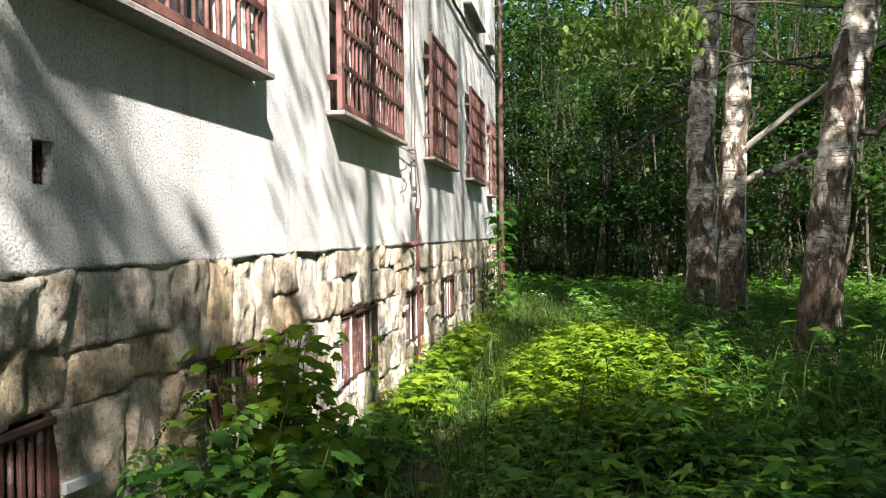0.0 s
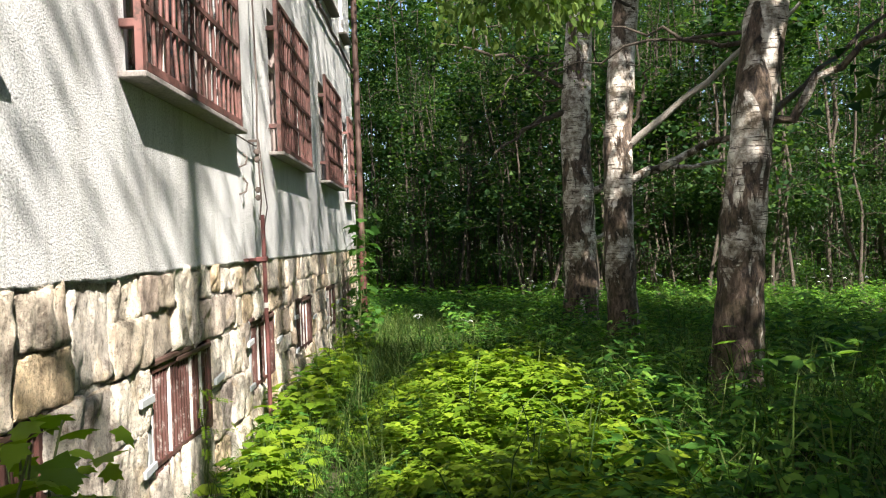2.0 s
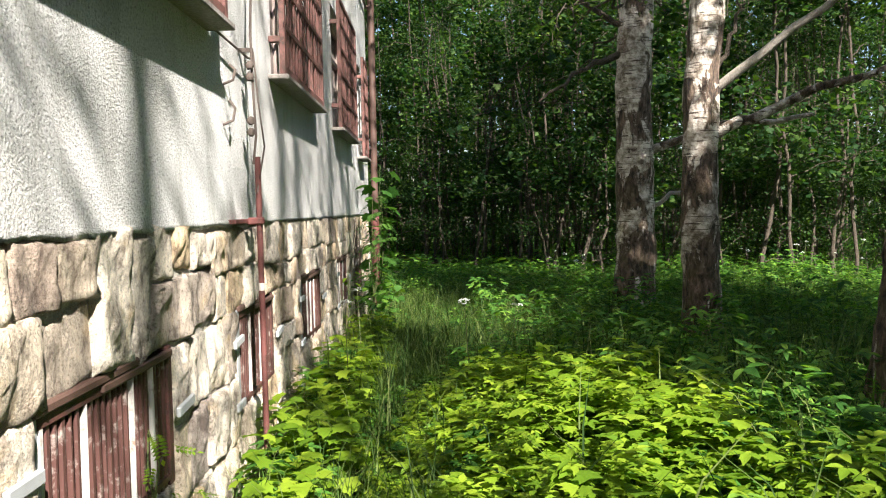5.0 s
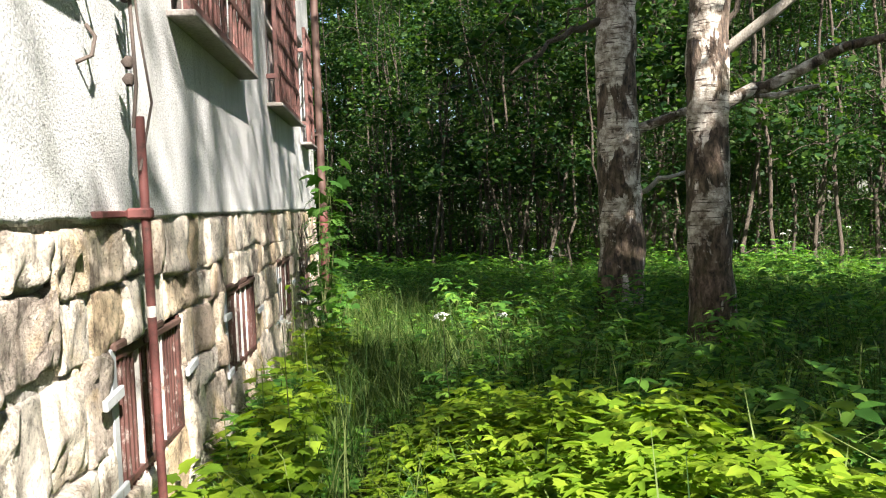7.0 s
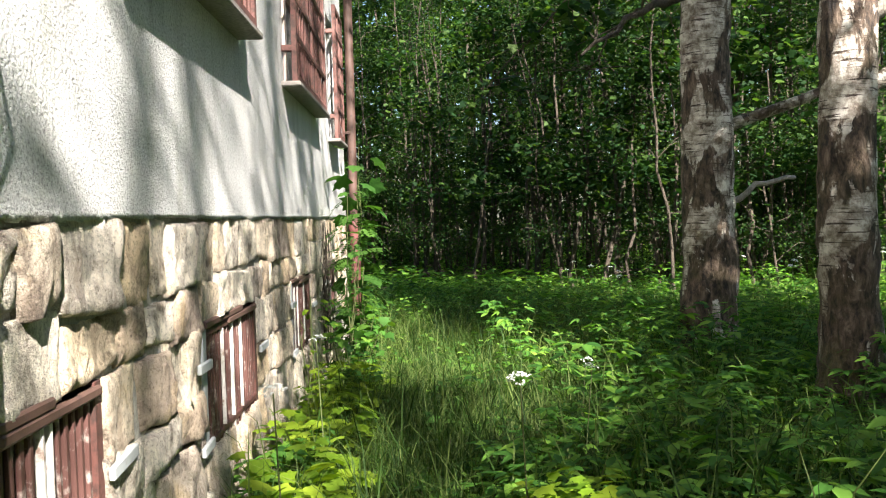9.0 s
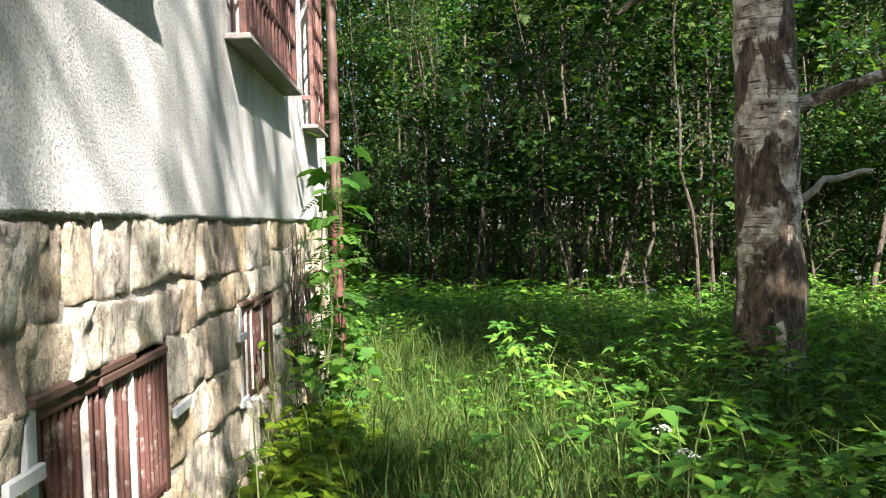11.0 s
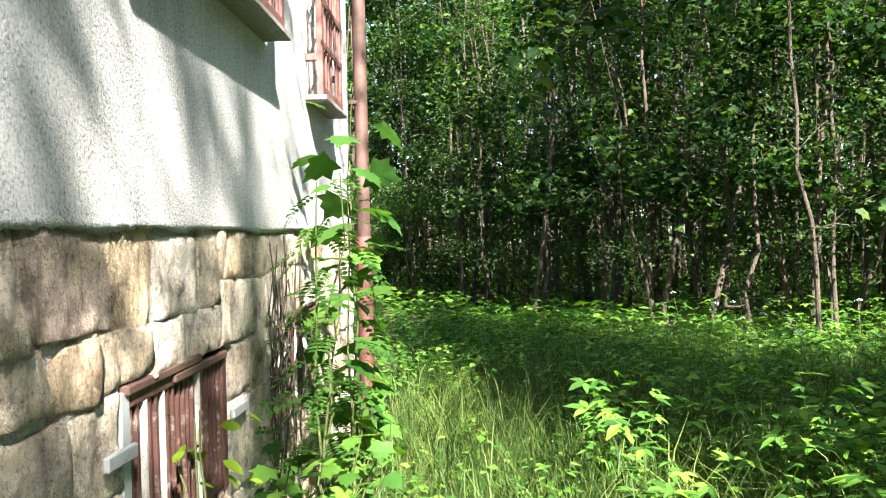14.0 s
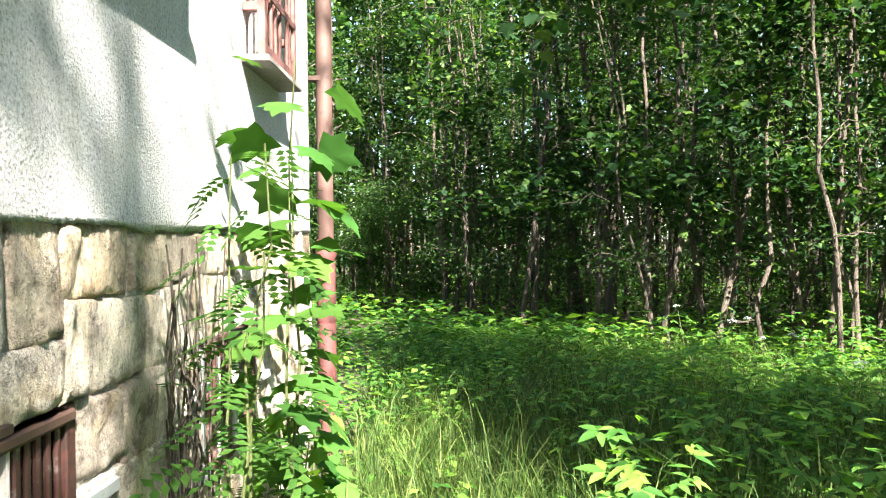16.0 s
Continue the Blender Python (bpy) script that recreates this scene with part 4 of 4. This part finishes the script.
def build_herbs():
    rng = np.random.default_rng(31)
    chunks = []
    # near herb bed, tall in the middle and lower by the path
    x, y = scatter(rng, 11500, 0.12, 7.0, 1.6, 16)
    dens = np.where(y < 11.5, 1.0, np.where(x < 3.2, 0.1, 0.6)) * np.where(x > 4, 0.75, 1.0)
    keep = (~on_path(x, y) | (rng.random(len(x)) < 0.2)) & (rng.random(len(x)) < dens)
    x, y = x[keep], y[keep]
    h = 0.16 + 0.2 * rng.random(len(x)) + 0.22 * np.exp(-((x - 2.3) / 1.2) ** 2) * (rng.random(len(x)) * 0.6 + 0.5)
    h = np.where((x < 1.7) & (y < 5), h * 0.75, h)
    h = h * (0.85 + 0.3 * np.sin(x * 4.1 + 1.3 * np.sin(y * 2.2)) * np.sin(y * 3.3 + x) + 0.25 * rng.random(len(x)))
    h = h * np.clip(np.abs(x - 0.8) / 0.5, 0.45, 1.0)
    h = np.where(on_path(x, y), 0.4 * h, np.where(x < 1.8, np.minimum(h, 0.42), h))
    near = rng.random(len(x)) < 0.62
    chunks.append(plants(rng, x[near], y[near], h[near], 5, 0.13, 0.085, "three", -0.1))
    chunks.append(plants(rng, x[~near], y[~near], h[~near], 7, 0.13, 0.055, "diamond", -0.1))
    x, y = scatter(rng, 12000, 0.2, 16, 12, 26)
    keep = ~on_path(x, y) & ((x > 2.6) | (y > 19.0) | (rng.random(len(x)) < 0.2))
    x, y = x[keep], y[keep]
    lift = 0.55 + 0.5 * np.sin(x * 2.7 + 1.1 * np.sin(y * 1.7)) * np.sin(y * 2.1 + 0.8 * x)
    chunks.append(plants(rng, x, y, 0.14 + 0.5 * rng.random(len(x)) * lift, 7, 0.16, 0.075, "diamond", -0.1))
    x, y = scatter(rng, 750, 1.6, 8.0, 11.0, 22.0)
    chunks.append(plants(rng, x, y, 0.35 + 0.4 * rng.random(len(x)), 7, 0.2, 0.095, "three", -0.15))
    x, y = scatter(rng, 1500, -4, 1.5, 17.6, 24)
    chunks.append(plants(rng, x, y, 0.2 + 0.3 * rng.random(len(x)), 6, 0.16, 0.08, "diamond", -0.1))
    x, y = scatter(rng, 7000, -9, 26, 22, 44)
    chunks.append(plants(rng, x, y, 0.25 + 0.4 * rng.random(len(x)), 4, 0.3, 0.2, "diamond", -0.1))
    x, y = scatter(rng, 4500, 1.2, 14, -4, 12)
    keep = (x > 5) | (y < 2.2)
    x, y = x[keep], y[keep]
    chunks.append(plants(rng, x, y, 0.25 + 0.35 * rng.random(len(x)), 4, 0.2, 0.14, "oval", -0.1))
    # taller clumps with broad leaves between the trees
    x, y = scatter(rng, 90, 1.9, 6.5, 5.0, 12.5)
    chunks.append(plants(rng, x, y, 0.5 + 0.35 * rng.random(len(x)), 10, 0.22, 0.115, "three", -0.15))
    v, f = joined(chunks)
    tagged(mesh_part("herbs", v, f, LEAF_HERB), "dense green ground elder and other herbs covering the ground", "undergrowth", kind="stuff")
    # lobed bed; its outline and yellow-green colour also paint the sunlit patch
    x, y = scatter(rng, 4700, 0.7, 3.4, 5.4, 10.6)
    keep = (((x - 1.62 + 0.2 * (y - 8)) / (0.74 + 0.12 * np.sin(y * 3.1))) ** 2 + ((y - 7.9) / 2.4) ** 2 < 1)
    x, y = x[keep], y[keep]
    h = 0.3 + 0.26 * np.exp(-((x - 2.0) / 0.8) ** 2) * np.exp(-((y - 8.2) / 2.0) ** 2) + 0.1 * np.sin(x * 7) * np.sin(y * 6) + 0.16 * rng.random(len(x))
    h = h * np.clip((x - 0.6) / 0.8, 0.4, 1.0)
    half = len(x) // 2
    v, f = joined([plants(rng, x[:half // 2], y[:half // 2], h[:half // 2], 6, 0.15, 0.065, "lobed", -0.06), plants(rng, x[half // 2:], y[half // 2:], h[half // 2:], 6, 0.15, 0.068, "three", -0.06)])
    x, y = scatter(rng, 330, 0.12, 0.58, 6.8, 13.8)
    v2, f2 = plants(rng, x, y, 0.18 + 0.28 * rng.random(len(x)), 5, 0.12, 0.085, "lobed", -0.2)
    v, f = joined([(v, f), (v2, f2)])
    tagged(mesh_part("lobed_herbs", v, f, LEAF_SUN_YELLOW), "low bed of lobed yellow-green leaves, coloured bright as a sunlit patch", "undergrowth", kind="stuff")


def build_grass():
    rng = np.random.default_rng(32)
    sets = []
    for n, x0, x1, y0, y1, h0, h1 in ((8500, 0.12, 1.2, 6.5, 14, 0.12, 0.5), (40000, 0.4, 3.8, 11.0, 18.8, 0.14, 0.42), (11000, 0.2, 7, 9, 19, 0.25, 0.7), (1500, 1.45, 4.5, 5.5, 11.5, 0.45, 0.9), (7000, 0.3, 5, 2.2, 9, 0.2, 0.6), (12000, 0.2, 4.5, 16, 24, 0.2, 0.55), (9000, 1.5, 9, 15, 23, 0.3, 0.6)):
        x, y = scatter(rng, n, x0, x1, y0, y1)
        keep = ~on_path(x, y) | (rng.random(n) < 0.2)
        x, y = x[keep], y[keep]
        g = rng.normal(0, 0.05, (len(x), 2))
        pos = np.stack([x + g[:, 0], y + g[:, 1], height(x, y) - 0.02], -1)
        sets.append(leaf_cloud(pos, rng.random(len(x)) * 6.28, np.clip(rng.normal(1.15, 0.25, len(x)), 0.4, 1.55), rng.normal(0, 0.3, len(x)), h0 + (h1 - h0) * rng.random(len(x)), "blade"))
    v, f = joined(sets)
    tagged(mesh_part("grass", v, f, GRASS), "tall uncut green grass along the wall", "grass", kind="stuff")


build_herbs()
build_grass()


def build_sapling(name, spot, tall, stems, leaves, size, kind, mat, label, seed, lean=0.0, wide=0.35):
    rng = np.random.default_rng(seed)
    root = new(name)
    root.location = (spot[0], spot[1], float(height(*spot)) - 0.02)
    tagged(root, label, "plant")
    pos, yaws = [], []
    for s in range(stems):
        a = rng.random() * 6.28
        tip = np.array([math.cos(a) * wide * rng.random() + lean, math.sin(a) * wide * rng.random(), tall * rng.uniform(0.7, 1.0)])
        p = limb_points((0, 0, 0), tip, 0.0, 7, rng, 0.015)
        tube("stem", p, np.linspace(0.009, 0.003, 7), STEM, root, sides=5)
        per = leaves // stems
        for k in range(per):
            t = 0.3 + 0.7 * (k + 0.5) / per
            c = np.array([np.interp(t, np.linspace(0, 1, 7), p[:, i]) for i in range(3)])
            yaw = k * 2.4 + rng.normal(0, 0.4)
            off = 0.06 + 0.12 * rng.random()
            pos.append(c + np.array([-math.sin(yaw) * off, math.cos(yaw) * off, 0.03]))
            yaws.append(yaw)
    pos, yaws = np.array(pos), np.array(yaws)
    k = len(pos)
    v, f = leaf_cloud(pos, yaws, rng.normal(-0.45, 0.3, k), rng.normal(0, 0.3, k), size * (0.65 + 0.6 * rng.random(k)), kind)
    mesh_part("leaves", v, f, mat, root)
    return root


# the first shrub takes the bright leaf colour to look sunlit
build_sapling("maple_shrub", (0.36, 4.4), 1.08, 14, 440, 0.085, "lobed", LEAF_SUN_YELLOW, "leafy maple shrub with lobed leaves beside the plinth", 51, 0.0, 0.34)
build_sapling("maple_shrub", (0.46, 3.75), 0.75, 12, 380, 0.085, "lobed", LEAF_HERB, "leafy maple shrub with lobed leaves beside the plinth", 52, 0.0, 0.4)
build_sapling("maple_shrub", (0.36, 5.4), 0.5, 9, 190, 0.085, "lobed", LEAF_HERB, "leafy maple shrub with lobed leaves beside the plinth", 58, 0.0, 0.22)
build_sapling("elder_shrub", (0.32, 3.9), 0.85, 6, 60, 0.16, "pinnate", LEAF_HERB, "young elder with feathered leaves against the plinth", 53)
build_sapling("maple_sapling", (0.3, 14.95), 2.6, 2, 40, 0.17, "lobed", LEAF_MAPLE, "tall maple sapling with large lobed leaves by the wall", 54, 0.02, 0.25)
build_sapling("rowan_sapling", (0.24, 14.3), 1.95, 3, 81, 0.17, "pinnate", LEAF_MAPLE, "slim rowan sapling with feathered leaves by the wall", 55, 0.05, 0.2)
build_sapling("maple_shrub", (0.3, 13.9), 0.8, 6, 110, 0.09, "lobed", LEAF_HERB, "leafy maple shrub with lobed leaves beside the plinth", 56)
build_sapling("maple_shrub", (0.3, 15.6), 0.9, 6, 90, 0.11, "lobed", LEAF_HERB, "leafy maple shrub with lobed leaves beside the plinth", 57)


build_sapling("climbing_weed", (0.07, 7.18), 0.95, 2, 26, 0.1, "pinnate", LEAF_SUN_YELLOW, "thin weed with feathered leaves in front of a cellar grille", 59, 0.0, 0.06)
build_sapling("climbing_weed", (0.07, 13.3), 0.95, 4, 48, 0.07, "oval", LEAF_SUN_YELLOW, "thin yellowish weed in front of a cellar grille", 60, 0.0, 0.12)


# white umbels
def build_umbel():
    rng = np.random.default_rng(61)
    root = new("umbel_flower")
    tagged(root, "white umbel flower on a thin green stem", "flower", "white umbels in the undergrowth")
    tube("stem", [(0, 0, 0), (0.01, 0, 0.35), (0.0, 0.01, 0.7)], [0.004, 0.003, 0.002], STEM, root, sides=5)
    k = 60
    a, r = rng.random(k) * 6.28, 0.034 * np.sqrt(rng.random(k))
    pos = np.stack([r * np.cos(a), r * np.sin(a), 0.7 + 0.02 * (1 - (r / 0.034) ** 2)], -1)
    v, f = leaf_cloud(pos, rng.random(k) * 6.28, rng.normal(0, 0.3, k), rng.normal(0, 0.3, k), np.full(k, 0.012), "oval")
    mesh_part("flower_head", v, f, PETAL, root)
    return root


UMBEL = build_umbel()
rng = np.random.default_rng(62)
spots = [(0.4, 4.2), (0.55, 4.6), (0.35, 3.8), (1.72, 11.6), (1.6, 10.9), (1.3, 10.2), (0.45, 9.9), (0.4, 11.3)]
spots += [(rng.uniform(2.5, 10), rng.uniform(15, 22)) for k in range(34)]
for k, (x, y) in enumerate(spots):
    m = pose(x, y, float(height(x, y)), rng.normal(0, 8), rng.normal(0, 8), rng.uniform(0, 360)) @ Matrix.Scale(rng.uniform(0.8, 1.25), 4)
    if k == 0:
        UMBEL.matrix_basis = m
    else:
        copy_thing(UMBEL, m).matrix_basis = m


# ==== stones of the plinth ====
def stone_mesh(seed, w, h, relief):
    """A rock-faced block, w by h, face towards +x, its back left open."""
    rng = np.random.default_rng(seed)

    def steps(s):
        inner = np.linspace(-s / 2 + 0.009, s / 2 - 0.009, max(3, int(s / 0.024)))
        return np.concatenate([[-s / 2], inner, [s / 2]])
    ys, zs = steps(w), steps(h)
    ny, nz = len(ys), len(zs)
    o, tip = Vector(rng.random(3) * 60), rng.normal(0, 0.05, 2)
    proud = rng.uniform(0.006, 0.02) * relief
    cy, cz = rng.normal(0, 0.02, (2, 2)), rng.normal(0, 0.016, (2, 2))
    slant = rng.normal(0, 0.25)
    v = []
    for j, z in enumerate(zs):
        for i, y in enumerate(ys):
            rim = min(i, ny - 1 - i, j, nz - 1 - j)
            a, b = y / w + 0.5, z / h + 0.5
            sy = (cy[0, 0] * (1 - a) + cy[0, 1] * a) * (1 - b) + (cy[1, 0] * (1 - a) + cy[1, 1] * a) * b
            sz = (cz[0, 0] * (1 - a) + cz[0, 1] * a) * (1 - b) + (cz[1, 0] * (1 - a) + cz[1, 1] * a) * b
            p = Vector((0, y + slant * z, z * 0.6))
            # broken ledges: the face drops in steps along wavering lines
            q = noise.fractal(o + p * 4.2, 0.9, 2.1, 3) * 1.6
            ledge = math.floor(q * 2.0) + min(1.0, (q * 2.0 - math.floor(q * 2.0)) * 4.0)
            groove = abs(noise.noise(o + Vector((0, y * 9 + slant * z * 6, z * 2.5))))
            d = ledge * 0.0105 * relief - max(0.0, 0.16 - groove) * 0.08 + noise.noise(o + p * 26) * 0.006 + noise.noise(o + p * 60) * 0.003 + tip[0] * y * 0.5 + tip[1] * z * 0.5
            x = max(0.0, proud + d)
            if rim == 0:
                x = 0.35 * x - 0.004 + 0.01 * noise.noise(o + p * 16)
            elif rim == 1:
                x = x * 0.85 + 0.008 * noise.noise(o + p * 16)
            e = noise.noise(o + p * 12) * 0.01 + noise.noise(o + p * 40) * 0.007
            v.append((x, y + sy + e, z + sz - e))
    front = [(j * ny + i, j * ny + i + 1, (j + 1) * ny + i + 1, (j + 1) * ny + i) for j in range(nz - 1) for i in range(ny - 1)]
    ring = [i for i in range(ny)] + [j * ny + ny - 1 for j in range(1, nz)] + [(nz - 1) * ny + i for i in range(ny - 2, -1, -1)] + [j * ny for j in range(nz - 2, 0, -1)]
    k, m = len(ring), len(v)
    v += [(-0.06, v[i][1] * 0.985, v[i][2] * 0.985) for i in ring]
    side = [(ring[i], m + i, m + (i + 1) % k, ring[(i + 1) % k]) for i in range(k)]
    return np.array(v), np.array(front + side)


def lay_stones():
    rng = np.random.default_rng(71)
    made = 0

    def blocks(y0, y1, z0, z1):
        """Split a field of wall into uneven blocks."""
        w, h = y1 - y0, z1 - z0
        if w < 0.09 or h < 0.09:
            return []
        if h > 0.56 or (h > 0.42 and rng.random() < 0.4):
            s = z0 + h * rng.uniform(0.38, 0.62)
            return blocks(y0, y1, z0, s) + blocks(y0, y1, s, z1)
        if w > 0.76 or (w > 0.46 and rng.random() < 0.7):
            s = y0 + w * rng.uniform(0.35, 0.65)
            return blocks(y0, s, z0, z1) + blocks(s, y1, z0, z1)
        return [(y0, y1, z0, z1)]

    fields = []
    edges = [0.5]
    for a, b in CELLARS:
        fields.append((edges[-1], a, -0.1, CELLAR_TOP))
        fields.append((a, b, -0.1, CELLAR_LOW))
        edges.append(b)
    fields.append((edges[-1], CORNER, -0.1, CELLAR_TOP))
    y = 0.5
    while y < CORNER:
        w = rng.uniform(1.1, 2.0)
        fields.append((y, min(y + w, CORNER), CELLAR_TOP, LINE - 0.02))
        y += w
    for fy0, fy1, fz0, fz1 in fields:
        for y0, y1, z0, z1 in blocks(fy0, fy1, fz0, fz1):
            v, f = stone_mesh(1000 + made, y1 - y0 - 0.006, z1 - z0 - 0.006, 1.0 if y0 < 11.5 else 0.55)
            s = mesh_part("stone", v, f, STONE, PLINTH)
            s.location = (-0.006 + rng.uniform(-0.008, 0.006), (y0 + y1) / 2, (z0 + z1) / 2)
            made += 1


lay_stones()
